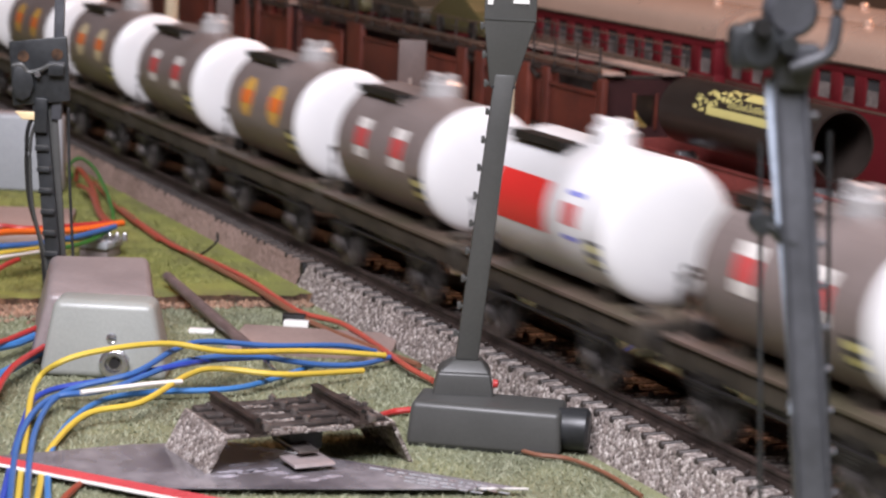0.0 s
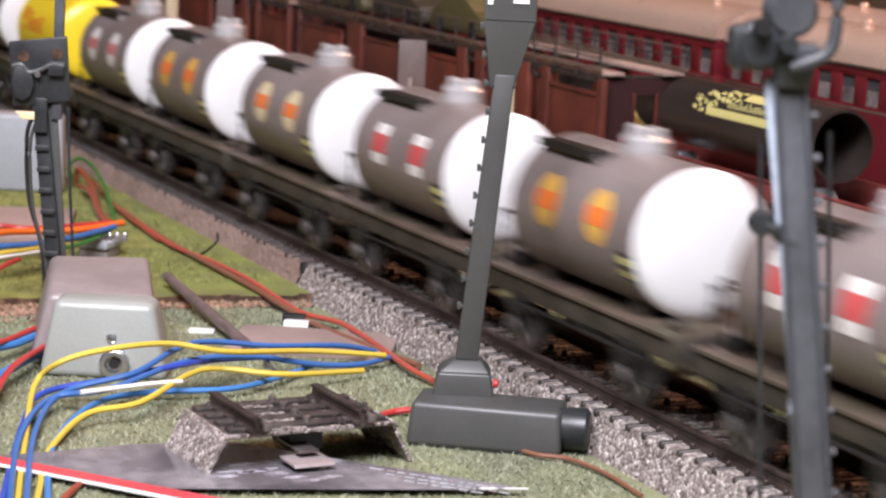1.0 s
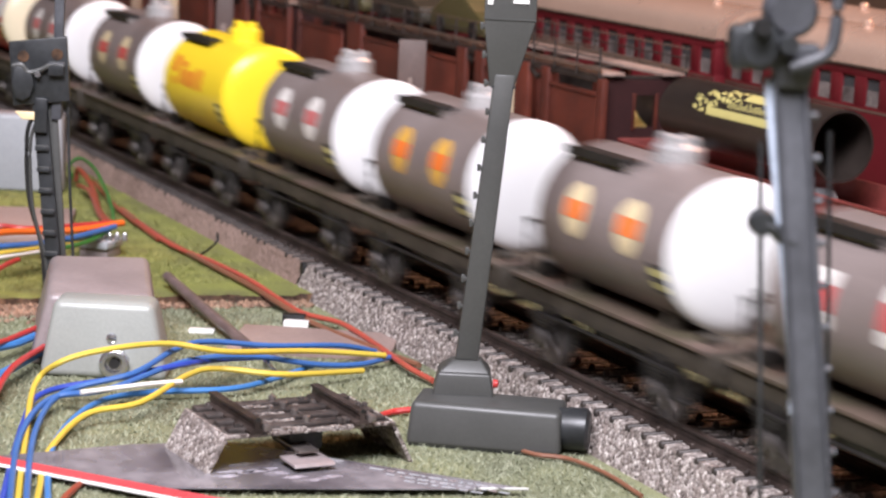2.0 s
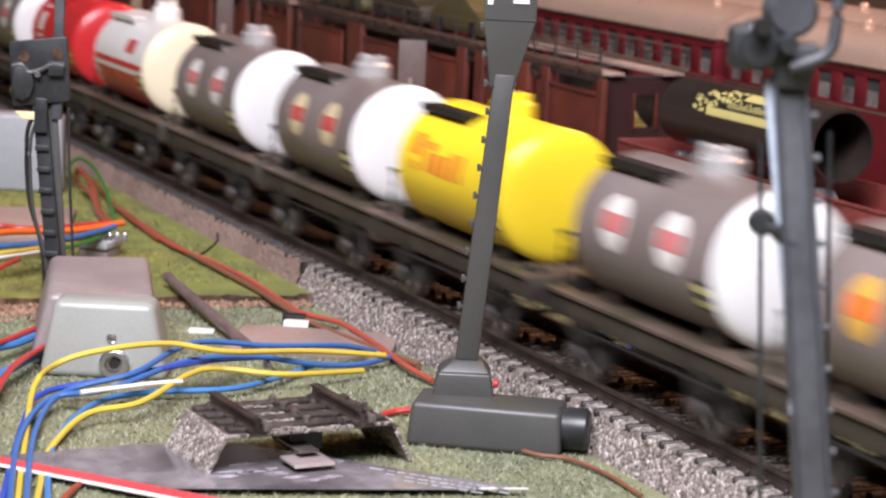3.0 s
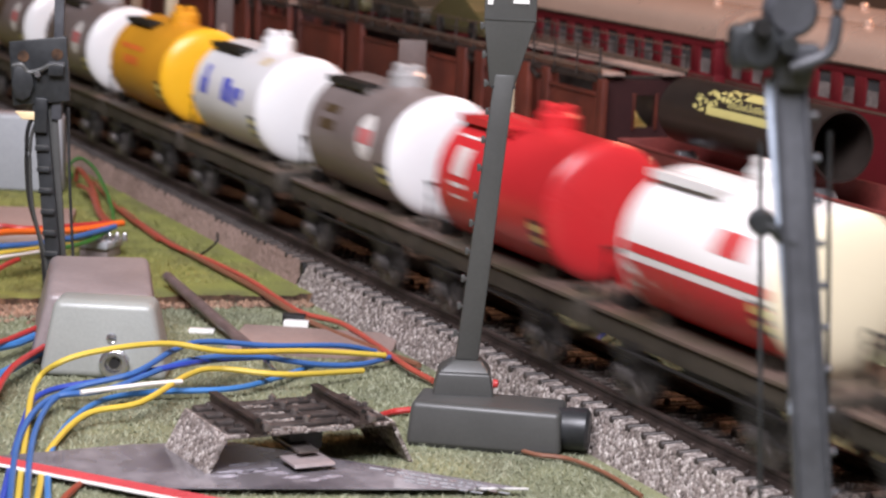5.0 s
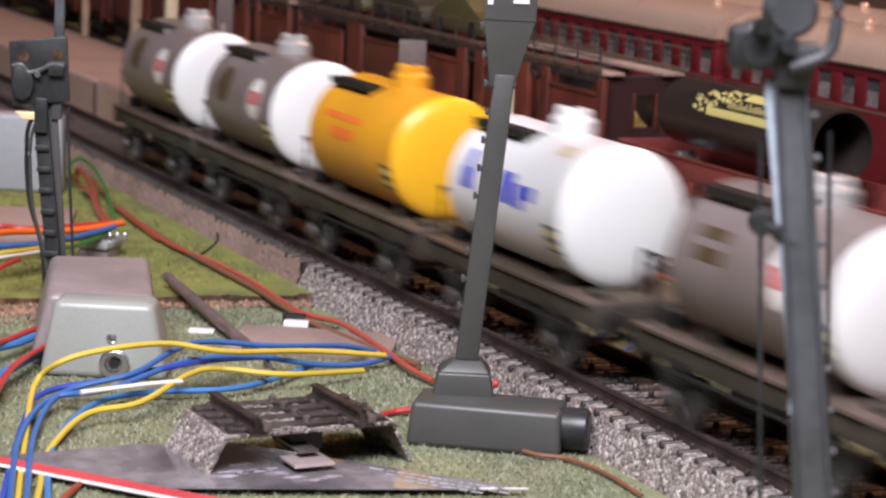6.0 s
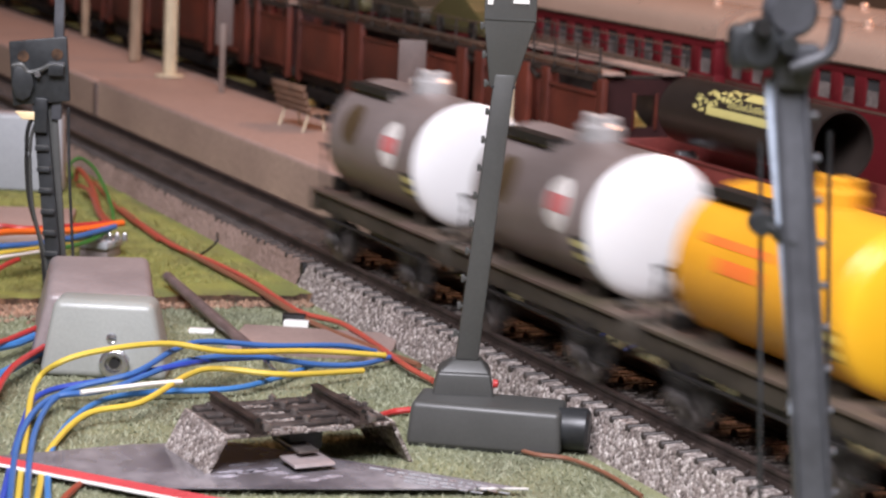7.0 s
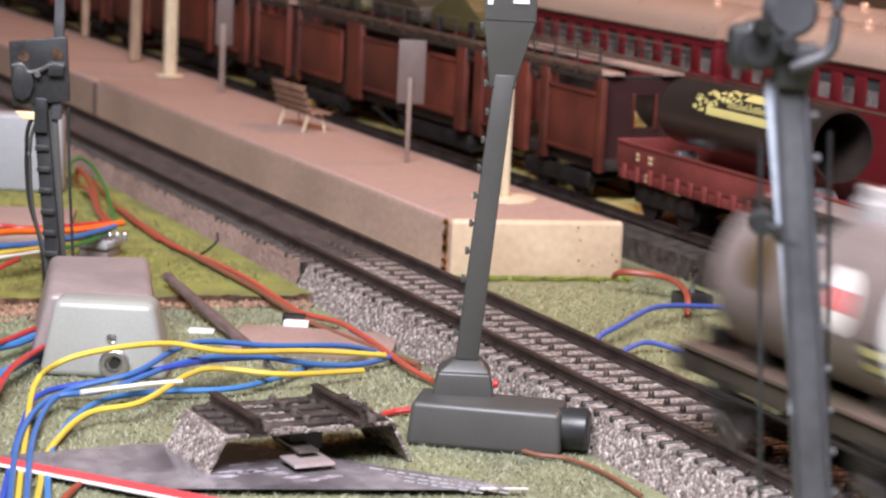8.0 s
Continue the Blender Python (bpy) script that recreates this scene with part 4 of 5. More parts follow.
def signal_middle():
    th = thing("colour_signal", mm(-385.2, -35.4, GZ, 0, 0, RIGHT), "dark grey signal mast on a long relay base", "signal", "signals beside the track")
    # base box lies along local x
    def turned(bm):
        bm.transform(Matrix.Rotation(radians(-9), 4, "Z"))
        return bm
    part("base_box", turned(frustum(B(), (-10.2, 19.2, -11, 3.0), (-9.6, 18.8, -9.9, 2.5), 0.2, 8.5, 1.1, 4)), M["signal"], th)
    part("base_flange", turned(box(B(), -9.6, 18.8, -10.6, 2.9, 0, .9, .3)), M["signal_dark"], th)
    part("motor_cap", turned(lathe(B(), [(17, 3.9), (19.4, 3.9), (20.0, 4.1), (23.4, 4.1), (24.0, 3.4), (24.0, 0)], 24, "x", (0, -5.2, 4.6))), M["signal_dark"], th)
    part("foot", frustum(B(), (-7.2, 4.8, -2.5, 6.5), (-6.2, 3.8, -2, 6), 7.6, 12.8, .5), M["signal"], th)
    part("foot_roof", frustum(B(), (-6.2, 3.8, -2, 6), (-3.4, 2.0, 0, 4), 12.8, 15.0, .4), M["signal"], th)
    part("mast", mast(B(), (-.8, 1.5, 15), (3.7, 1.5, 70), 4.4, 3.9), M["signal"], th)
    bm = B()
    prism(bm, [(.8, 67.6), (5.5, 67.6), (9.0, 80.2), (9.2, 98), (-.9, 98), (-.7, 80.2)], .2, 3.0)
    bmesh.ops.bevel(bm, geom=bm.edges[:], offset=.3, segments=2, affect="EDGES", profile=.5)
    part("head", bm, M["signal"], th)
    part("head_band", box(B(), -.7, 9.0, .02, .22, 80.2, 80.5), M["signal"], th)
    part("head_seam", box(B(), 1.2, 5.8, .05, .25, 67.4, 67.9), M["signal_dark"], th)
    bm = B()
    prism(bm, [(4.5, 83.4), (7.6, 83.4), (6.8, 87.8), (5.2, 87.8)], -.05, .2)
    part("marker", bm, M["white"], th, "white triangular marker")
    bm = B()
    prism(bm, [(-.2, 83), (.8, 83), (.8, 87.8), (0, 87.8)], -.05, .2)
    part("marker", bm, M["white"], th)
    for k in range(12):
        z = 20.0 + k * 5.35
        x = -.8 + 5.0 * (z - 15) / 54 - 2.2 if z < 68 else .9 - (z - 68) * .11
        part("rung", box(B(), x - .8, x + .6, .4, 1.4, z - .35, z + .35, .15), M["signal"], th)
        part("rung_tip", box(B(), x - 1.1, x - .4, .2, 1.5, z - .6, z + .75, .15), M["signal"], th)
    part("lamp_stud", lathe(B(), [(0, .9), (.9, .8), (1.2, 0)], 12, "x", (4.4, -1.6, 11)), M["wire_red"], th, "small red stud")


signal_middle()


def signal_left():
    th = thing("semaphore_signal", mm(-508.7, -82.6, GB, 0, 0, RIGHT), "black semaphore signal mast with cranked drive plate", "signal", "signals beside the track")
    part("mast", mast(B(), (0.4, 0, -3), (-4.9, 0, 48), 3.6, 3.4, 2.4), M["signal_dark"], th)
    part("mast_web", mast(B(), (1.9, .6, -1), (-2.4, .6, 48), 1.6, 2.6, 1.0), M["signal"], th)
    part("upper_mast", mast(B(), (-1.0, 0, 44), (-.6, 0, 84), 2.4, 2.2, 1.6), M["signal_near"], th)
    bm = B()
    prism(bm, [(-12.0, 61.4), (1.2, 63.2), (2.2, 48.5), (-10.8, 46.8)], -1.6, -.4)
    bmesh.ops.bevel(bm, geom=bm.edges[:], offset=.3, segments=2, affect="EDGES", profile=.5)
    part("drive_plate", bm, M["signal_dark"], th)
    for x, z in ((-8.6, 58.2), (-.9, 59.0)):
        part("plate_hole", lathe(B(), [(-1.72, 0), (-1.74, 1.25), (-1.55, 1.4)], 16, "y", (x, 0, z)), M["soil"], th)
    part("crank", tube(B(), [(-10.8, -2.4, 56), (-8.8, -2.5, 56.4), (-7.2, -2.5, 54.8), (-4.5, -2.5, 55.4), (-1.8, -2.5, 56.8), (.9, -2.4, 56.6)], .6), M["signal"], th)
    bm = B()
    prism(bm, [(-10.9, 55.4), (-10.2, 56.4), (-8.6, 56.2), (-6.4, 54.6), (-5.8, 52), (-6.6, 49.4), (-8.4, 48.2), (-10.2, 49), (-10.8, 52)], -3, -1.7)
    bmesh.ops.bevel(bm, geom=bm.edges[:], offset=.25, segments=2, affect="EDGES", profile=.5)
    part("crank_arm", bm, M["signal_dark"], th)
    part("crank_block", box(B(), -2.7, .9, -3.0, -1.6, 54.2, 57.0, .3), M["signal_dark"], th)
    part("crank_cap", box(B(), -2.7, .9, -3.1, -1.5, 56.9, 57.3, .15), M["signal_near"], th)
    part("crank_pin", lathe(B(), [(-3.2, 0), (-3.2, .7), (-1.6, .7)], 12, "y", (-5, 0, 54.4)), M["steel"], th)
    part("crank_foot", box(B(), -5.8, -2.8, -2.4, -1.2, 41, 49, .4), M["signal_dark"], th)
    for k in range(9):
        z = 2.5 + k * 4.9
        x = .4 - 5.3 * (z + 3) / 51
        part("rung", box(B(), x - 1.9, x + 1.3, -2.0, -1.1, z, z + 1.1, .25), M["signal_dark"], th)
        part("rung_top", box(B(), x - 1.7, x + 1.1, -2.05, -1.3, z + 1.05, z + 1.3, .1), M["signal"], th)
    part("pull_wire", tube(B(), [(1.8, -1, 47), (2.4, -1.2, 30), (4.4, -1.2, 0)], .35), M["signal_dark"], th)
    part("cable", tube(B(), [(-6.0, -.5, 45), (-7.6, -.8, 40), (-7.0, -.8, 26), (-3.8, -.8, 14), (-2.6, -.5, -2)], .5), M["wire_black"], th)
    part("cable", tube(B(), [(-5.2, -1, 44), (-6.7, -1.2, 38), (-6.0, -1.2, 24), (-2.9, -1.2, 12), (-1.6, -1, -2)], .4), M["signal"], th)
    part("lens", frustum(B(), (-8.6, -4.9, -1.6, -.6), (-10.4, -4.9, -1.6, -.6), 43.8, 45.6, .2), M["lens"], th, "cream signal lens")
    part("bracket", box(B(), .6, 4.0, -1.8, .6, -1.5, 4.5, .4), M["signal_dark"], th)
    part("foot", box(B(), -3.4, 3.6, -2.2, 2.2, 0, 1.4, .3), M["signal_dark"], th)


signal_left()


def signal_near():
    th = thing("semaphore_signal", mm(-218, -74, -12.5, 0, 0, RIGHT), "blue-grey signal mast with a hooked lamp bracket", "signal", "signals beside the track")
    part("mast", mast(B(), (7.6, 0, 2.6), (-4.2, 0, 94), 4.9, 3.8, 2.6), M["signal_near"], th)
    part("mast_rib", mast(B(), (5.6, -1.5, 2.6), (-5.7, -1.5, 92), .5, .5, .5), M["signal_near"], th)
    part("mast_rib", mast(B(), (9.6, -1.5, 2.6), (-2.4, -1.5, 92), .7, .7, .5), M["signal_near"], th)
    part("side_strip", mast(B(), (-.2, -.6, 51.5), (-6.2, -.6, 90), .9, 1.2, .8), M["white_strip"], th, "pale reflective strip")
    part("side_strip_end", box(B(), -1.0, .6, -1.2, .2, 50.8, 53.2, .3), M["white_strip"], th)
    part("lamp_box", lathe(B(), [(-3.2, 0), (-3.2, 2.2), (-2.6, 2.8), (1.0, 2.8), (1.4, 2.2), (1.4, 0)], 20, "y", (-7.6, 0, 93.6)), M["signal_dark"], th)
    part("lamp_hood", box(B(), -11.0, -7.0, -3.0, 1.0, 90.8, 95.8, .9), M["signal_dark"], th)
    part("clamp", lathe(B(), [(-3.2, 0), (-3.2, 2.4), (-2.4, 3.0), (1.4, 3.0), (1.4, 0)], 20, "y", (-4.2, 0, 97.6)), M["signal_near"], th)
    part("pivot", lathe(B(), [(-5.0, 0), (-5.0, 1.0), (-3.2, 1.2)], 14, "y", (-4.6, 0, 94.0)), M["signal_dark"], th)
    part("pivot", lathe(B(), [(-5.0, 0), (-5.0, .9), (-3.2, 1.1)], 14, "y", (-7.6, 0, 95.8)), M["black"], th)
    part("clamp_low", frustum(B(), (-5.2, -1.6, -2.2, 1.4), (-6.6, -.6, -2.4, 1.4), 88.8, 94, .5), M["signal_near"], th)
    part("hook", tube(B(), [(.1, -3.6, 112), (.5, -3.6, 103), (.6, -3.6, 96.0), (0, -3.6, 93.4), (-1.8, -3.6, 92.2), (-4.2, -3.6, 91.4)], .75, 10), M["signal_near"], th, "bent pale grey wire hook")
    for k in range(12):
        z = 32 + k * 4.9
        x = 7.8 - 12.0 * z / 94
        part("rivet", rod(B(), (x + 1.9, -1.0, z), (x + 2.9, -1.0, z), .45, 8), M["signal_near"], th)
    part("pull_wire", rod(B(), (-6.4, 0, 82.5), (-2.2, 0, 22), .27, 8), M["signal_dark"], th)
    part("pull_wire", rod(B(), (1.4, 0, 84), (5.6, 0, 22), .27, 8), M["signal_dark"], th)
    part("wire_joint", lathe(B(), [(-1.2, 0), (-1.2, 1.3), (-.6, 1.6), (.6, 1.6), (1.0, 0)], 14, "y", (-5.6, 0, 73.2)), M["signal_dark"], th)
    part("wire_arm", tube(B(), [(-5.6, -.3, 73.2), (-4.2, -.5, 72.6), (-3.0, -.5, 71.5), (-1.6, -.5, 71)], .9, 8), M["signal_dark"], th)
    part("foot", box(B(), 3, 13, -4, 4, 2.5, 4.5, .5), M["signal_near"], th)


signal_near()

# ---------------------------------------------------------------- relay boxes and clutter in front
def relay_box():
    th = thing("relay_box", mm(-446.4, -91.2, GZ, 0, 0, RIGHT), "grey plastic relay box with a screw and socket", "relay box", "relay boxes")
    part("front_cover", frustum(B(), (-12.2, 14.6, 0, 13), (-9.6, 11.0, 2.4, 12), 0, 16.0, 1.8, 4), M["greybox"], th)
    housing = frustum(B(), (-16.0, 12.4, 12.2, 62), (-12.4, 9.6, 12.4, 58), 0, 15.4, 1.6, 4)
    housing.transform(Matrix.Translation((0, 12.2, 0)) @ Matrix.Rotation(radians(9), 4, "Z") @ Matrix.Translation((0, -12.2, 0)))
    part("housing", housing, M["boxtop"], th, "brownish-grey housing")
    part("socket", lathe(B(), [(-.6, 3.1), (-2.0, 3.1), (-2.4, 2.6), (-2.4, 1.9), (-.9, 1.7), (-.9, 0)], 24, "y", (3.6, 1.2, 3.6)), M["steel"], th, "chrome plug socket")
    part("socket_core", lathe(B(), [(-1.9, 0), (-1.9, 1.1), (.2, 1.1)], 16, "y", (3.6, 1.2, 3.6)), M["black"], th)
    screw = part("screw", lathe(B(), [(.1, 1.15), (-.3, 1.05), (-.5, .5), (-.5, 0)], 16, "y", (2.7, 1.15, 8.6)), M["steel"], th)
    part("slot", box(B(), 2.1, 3.3, .56, .66, 8.52, 8.68), M["black"], screw)


relay_box()


def second_box():
    th = thing("relay_box", mm(-677.6, -44.3, GB, 0, 0, RIGHT), "pale grey plastic relay box standing further back", "relay box", "relay boxes")
    part("housing", frustum(B(), (-16, 8.6, 0, 9), (-14.5, 8.0, .8, 8.4), 0, 23.5, 1.2, 3), M["greybox_back"], th)
    part("lid", frustum(B(), (-13, 7.4, 1.5, 7.6), (-12.6, 7, 1.8, 7.2), 23.3, 24.0, .3), M["boxtop"], th)


second_box()
solid("base_board", box(B(), -14, 12, -47, 0, 0, 2.4, .3), M["board"], mm(-636.4, -55.1, GB, 0, 0, RIGHT + 6), "flat brownish board lying on the grass", "board")
solid("base_board", box(B(), -13, 23, -11, 13, 0, 1.6, .3), M["board"], mm(-467.5, -40.1, GZ, 0, 0, RIGHT - 4), "flat brown board under the wires", "board")


def loose_rod():
    th = thing("loose_tube", mm(0, 0, 0), "brown metal tube leaning across the grass edge", "tube")
    part("tube", rod(B(), (-527.0, -50.3, -5.2), (-458.0, -52.8, -8.4), 1.3, 14), M["dark_rod"], th)


loose_rod()


def tabs():
    for x, y, z, rz in ((-484.5, -55.6, GZ, RIGHT), (-484.5, -32.6, GZ + .2, RIGHT - 4)):
        th = thing("terminal_tab", mm(x, y, z, 0, 0, rz), "white plastic terminal tab with dark slot", "terminal", "terminal tabs")
        big = y > -40
        part("block", box(B(), -2.9, 2.9, -1.6, 1.6, 0, 1.7 if big else 1.0, .3), M["white"], th)
        if big:
            part("slot", box(B(), -3.6, 1.6, 1.6, 4.6, 0, 2.6, .2), M["black"], th)
    th = thing("clip", mm(-437.2, -56.8, GZ + 1.6), "small chrome spring clip", "clip")
    part("ring", tube(B(), [(-2, 0, .8), (-1.2, -.6, 2.2), (.8, -.8, 2.6), (2, 0, 1.4), (1.4, .8, .6), (-.6, 1, .6)], .5), M["steel"], th)


tabs()


def connector():
    th = thing("connector_strip", mm(-571, -53.5, -5.4, 0, 0, RIGHT - 18), "clear connector strip with bright metal screws", "connector")
    part("strip", box(B(), -5.5, 3.5, -5, 4.5, 0, 2.0, .4), M["greybox_back"], th)
    for k in range(5):
        part("screw", lathe(B(), [(1.8, .75), (3.6, .75), (4.0, .5), (4.0, 0)], 10, "z", (-.5 + k * 1.5, -4.2 + k * 1.3, 0)), M["steel"], th)
        part("pin", rod(B(), (-5.4 + k * 1.6, -2 + k * .4, 2.2), (-3.8 + k * 1.6, 1.4 + k * .4, 2.4), .45, 8), M["steel"], th)
    part("support", box(B(), -5, 3, -4, 4, -2.7, 0, .3), M["boxtop"], th)


connector()


def wire(colour, pts, r, label):
    th = solid("wire", tube(B(), pts, r, 8, 8), M["wire_" + colour], mm(0, 0, 0), label, "wire", "loose wires")
    return th


W = 0.61
wire("yellow", [(-332.5, -133.0, -9.0), (-357.0, -127.1, -9.0), (-369.7, -123.2, -9.0), (-390.2, -116.4, -9.0), (-407.8, -104.6, -7.1), (-410.8, -92.9, -6.1), (-426.4, -78.2, -5.1), (-430.3, -70.4, -5.1), (-426.4, -57.7, -6.1), (-433.3, -37.2, -8.0)], W, "yellow insulated wire looping over the grass")
wire("yellow", [(-332.5, -136.9, -9.0), (-358.0, -130.1, -9.0), (-399.0, -118.3, -9.0), (-429.4, -108.6, -6.1), (-427.4, -103.7, -1.2), (-427.4, -93.9, 0.8), (-429.4, -81.2, 0.8), (-428.4, -69.4, -1.2), (-437.2, -47.9, -4.1), (-442.1, -28.4, -7.1)], W, "yellow insulated wire arching before the relay box")
wire("blue", [(-332.5, -138.9, -8.8), (-358.0, -131.5, -8.8), (-399.0, -119.3, -8.1), (-421.5, -107.6, -7.1), (-418.6, -96.8, -5.1), (-430.3, -77.3, -3.2), (-435.2, -61.6, -4.1), (-437.2, -46.0, -7.1), (-439.1, -35.2, -8.0), (-444.0, -26.4, -8.0)], W, "blue insulated wire in the wire bundle")
wire("blue", [(-332.5, -135.0, -8.3), (-358.0, -128.6, -8.1), (-403.0, -115.4, -8.4), (-423.5, -104.6, -6.6), (-422.5, -90.9, -3.2), (-432.3, -79.2, -1.2), (-438.2, -70.4, -1.2), (-440.1, -55.7, -3.2), (-445.0, -38.1, -5.1), (-449.9, -27.4, -8.0)], W, "blue insulated wire in the wire bundle")
wire("blue_dark", [(-332.5, -140.8, -9.0), (-358.0, -133.0, -9.0), (-411.8, -115.4, -9.0), (-426.4, -107.6, -7.1), (-426.4, -93.9, -5.1), (-427.4, -79.2, -3.2), (-438.2, -65.5, -5.1), (-442.1, -55.7, -6.1)], W, "dark blue insulated wire in the wire bundle")
wire("blue_pale", [(-332.5, -131.0, -9.0), (-357.0, -125.2, -9.0), (-394.2, -114.4, -9.0), (-417.6, -100.7, -8.0), (-425.4, -88.0, -8.0), (-424.5, -70.4, -8.0), (-430.3, -58.7, -8.0), (-441.1, -45.0, -8.0)], W, "bright blue insulated wire in the wire bundle")
wire("white", [(-417.4, -102.8, -5.2), (-419.4, -89.0, -4.8), (-421.6, -81.1, -5.2)], .5, "short white wire end among blue wires")
wire("brick", [(-635.7, -29.3, -6.6), (-580.0, -33.2, -6.6), (-549.7, -30.3, -6.6), (-523.3, -29.3, -6.6), (-493.9, -28.4, -8.0), (-477.3, -24.4, -7.6), (-457.7, -24.4, -8.0), (-435.2, -26.4, -8.0), (-423.5, -25.4, -8.5)], .65, "dull red insulated wire along the track bed")
wire("brown", [(-633.8, -30.3, -6.6), (-571.2, -32.3, -6.8), (-523.3, -31.3, -6.8), (-486.1, -29.3, -8.5), (-460.7, -26.4, -8.5), (-437.2, -22.5, -8.5)], .7, "brown insulated wire along the track bed")
wire("red", [(-400.0, -47.9, -9.0), (-403.0, -43.0, -9.0), (-400.0, -38.1, -8.0)], .65, "short red wire into the signal base")
wire("red", [(-430.3, -130.1, -8.5), (-459.7, -110.5, -5.6), (-468.5, -103.7, -5.6), (-481.2, -92.9, -5.6)], .65, "red insulated wire behind the relay box")
wire("red", [(-401.0, -126.2, -8.5), (-425.4, -117.4, -6.6), (-443.1, -109.5, -5.6), (-459.7, -98.8, -5.6)], .65, "red insulated wire beside the relay box")
wire("blue_pale", [(-430.3, -131.0, -8.8), (-460.7, -111.0, -6.8), (-469.5, -101.7, -6.8), (-481.2, -91.9, -6.8)], .9, "bright blue wire behind the relay box")
wire("blue_pale", [(-401.0, -125.2, -8.8), (-437.2, -114.4, -7.0), (-448.9, -107.6, -7.0), (-462.6, -97.8, -7.0)], .9, "bright blue wire beside the relay box")
wire("orange", [(-557.5, -107.6, -3.6), (-561.4, -86.1, 0.3), (-564.3, -74.3, 0.3), (-564.3, -62.6, 0.3), (-573.1, -47.9, 0.3)], .9, "orange insulated wire to the connector")
wire("red", [(-570.2, -104.6, -3.6), (-572.2, -83.1, 0.3), (-568.2, -73.3, 0.3), (-575.1, -49.9, 0.1)], .7, "red insulated wire to the connector")
wire("blue", [(-543.8, -110.5, -3.6), (-547.7, -90.0, -0.7), (-551.6, -77.3, -0.7), (-559.4, -64.5, -0.7), (-570.2, -50.8, -0.1)], .8, "blue insulated wire to the connector")
wire("yellow", [(-539.9, -108.6, -4.6), (-543.8, -90.0, -1.7), (-550.6, -77.3, -1.7), (-561.4, -62.6, -1.7), (-575.1, -49.9, -0.3)], .6, "yellow insulated wire to the connector")
wire("green", [(-536.9, -109.5, -4.6), (-541.8, -90.0, -2.3), (-548.7, -77.3, -2.3), (-560.4, -61.6, -2.3), (-573.1, -49.9, -0.5)], .6, "green insulated wire to the connector")
wire("white", [(-534.0, -110.5, -4.6), (-537.9, -91.9, -1.7), (-547.7, -78.2, -2.1), (-561.4, -62.0, -2.5), (-571.2, -51.8, -0.5)], .5, "white insulated wire to the connector")
wire("red", [(-503.7, -106.6, -5.6), (-512.5, -97.8, -0.7), (-525.2, -90.9, -0.7), (-532.1, -86.1, -0.7)], .65, "red insulated wire end")
wire("green", [(-612.3, -39.1, -6.6), (-621.1, -36.2, -5.6), (-643.6, -31.3, -3.6), (-680.7, -24.4, -1.7), (-705.2, -22.5, -1.7), (-696.4, -28.4, -3.6), (-684.6, -28.4, -6.6)], .55, "thin green wire loop")
wire("rust_red", [(-684.6, -29.3, -5.6), (-681.7, -29.3, -1.7), (-660.2, -31.3, -3.6), (-630.8, -37.2, -6.2), (-612.3, -39.1, -6.8)], .8, "rust-red wire bundle strand")
wire("rust_red", [(-674.9, -31.3, -5.6), (-655.3, -33.2, -4.6), (-628.9, -38.1, -6.6), (-608.3, -41.1, -6.9)], .7, "rust-red wire bundle strand")
wire("rust_red", [(-674.9, -26.4, -4.6), (-649.4, -29.3, -5.6), (-625.9, -31.3, -6.6), (-586.8, -33.7, -6.9)], .5, "rust-red wire running into the bundle")
wire("black", [(-559.4, -26.4, -0.7), (-556.5, -27.4, -2.2), (-558.5, -28.8, -4.6), (-563.4, -29.3, -6.8)], .35, "thin black wire end standing up")
wire("blue_violet", [(-438.2, 22.5, -9.0), (-447.0, 26.4, -7.0), (-453.8, 36.2, -5.6), (-465.5, 51.8, -4.6), (-473.4, 69.5, -6.6), (-475.3, 85.1, -8.5)], .65, "blue wire beyond the track")
wire("blue_violet", [(-436.2, 24.5, -9.5), (-438.2, 28.4, -8.0), (-441.1, 36.2, -7.1), (-438.2, 44.0, -9.0)], .6, "short blue wire beyond the track")
wire("rust_red", [(-507.6, 63.6, -5.6), (-503.7, 64.1, -3.6), (-494.9, 71.4, -3.6), (-481.2, 69.5, -4.6), (-473.4, 65.5, -9.0)], .8, "rust-red wire behind the platform end")
wire("rust_red", [(-376, -111, -9.3), (-368.8, -116.6, -9.0), (-361, -121.5, -9.0), (-350, -127, -9.0)], .6, "dark red wire end under the leaflet")
wire("brown", [(-376.5, -32.3, -9.3), (-366.8, -30.3, -9.0), (-361.9, -25.4, -9.0), (-351.1, -23.5, -9.0), (-337.4, -23.9, -9.3)], .45, "brown wire beside the signal base")


def switch_lever():
    th = thing("point_lever", mm(-487, 75, GZ), "small dark metal point lever", "lever")
    part("block", box(B(), -4, 4, -4, 4, 0, 4, .6), M["signal_dark"], th)
    part("lever", tube(B(), [(0, 0, 4), (1, -1, 8), (3, -2, 10)], .6), M["steel"], th)
    part("knob", lathe(B(), [(9.4, 0), (9.8, 1.0), (10.8, 1.1), (11.4, 0)], 12, "z", (3, -2, 0)), M["black"], th)


switch_lever()


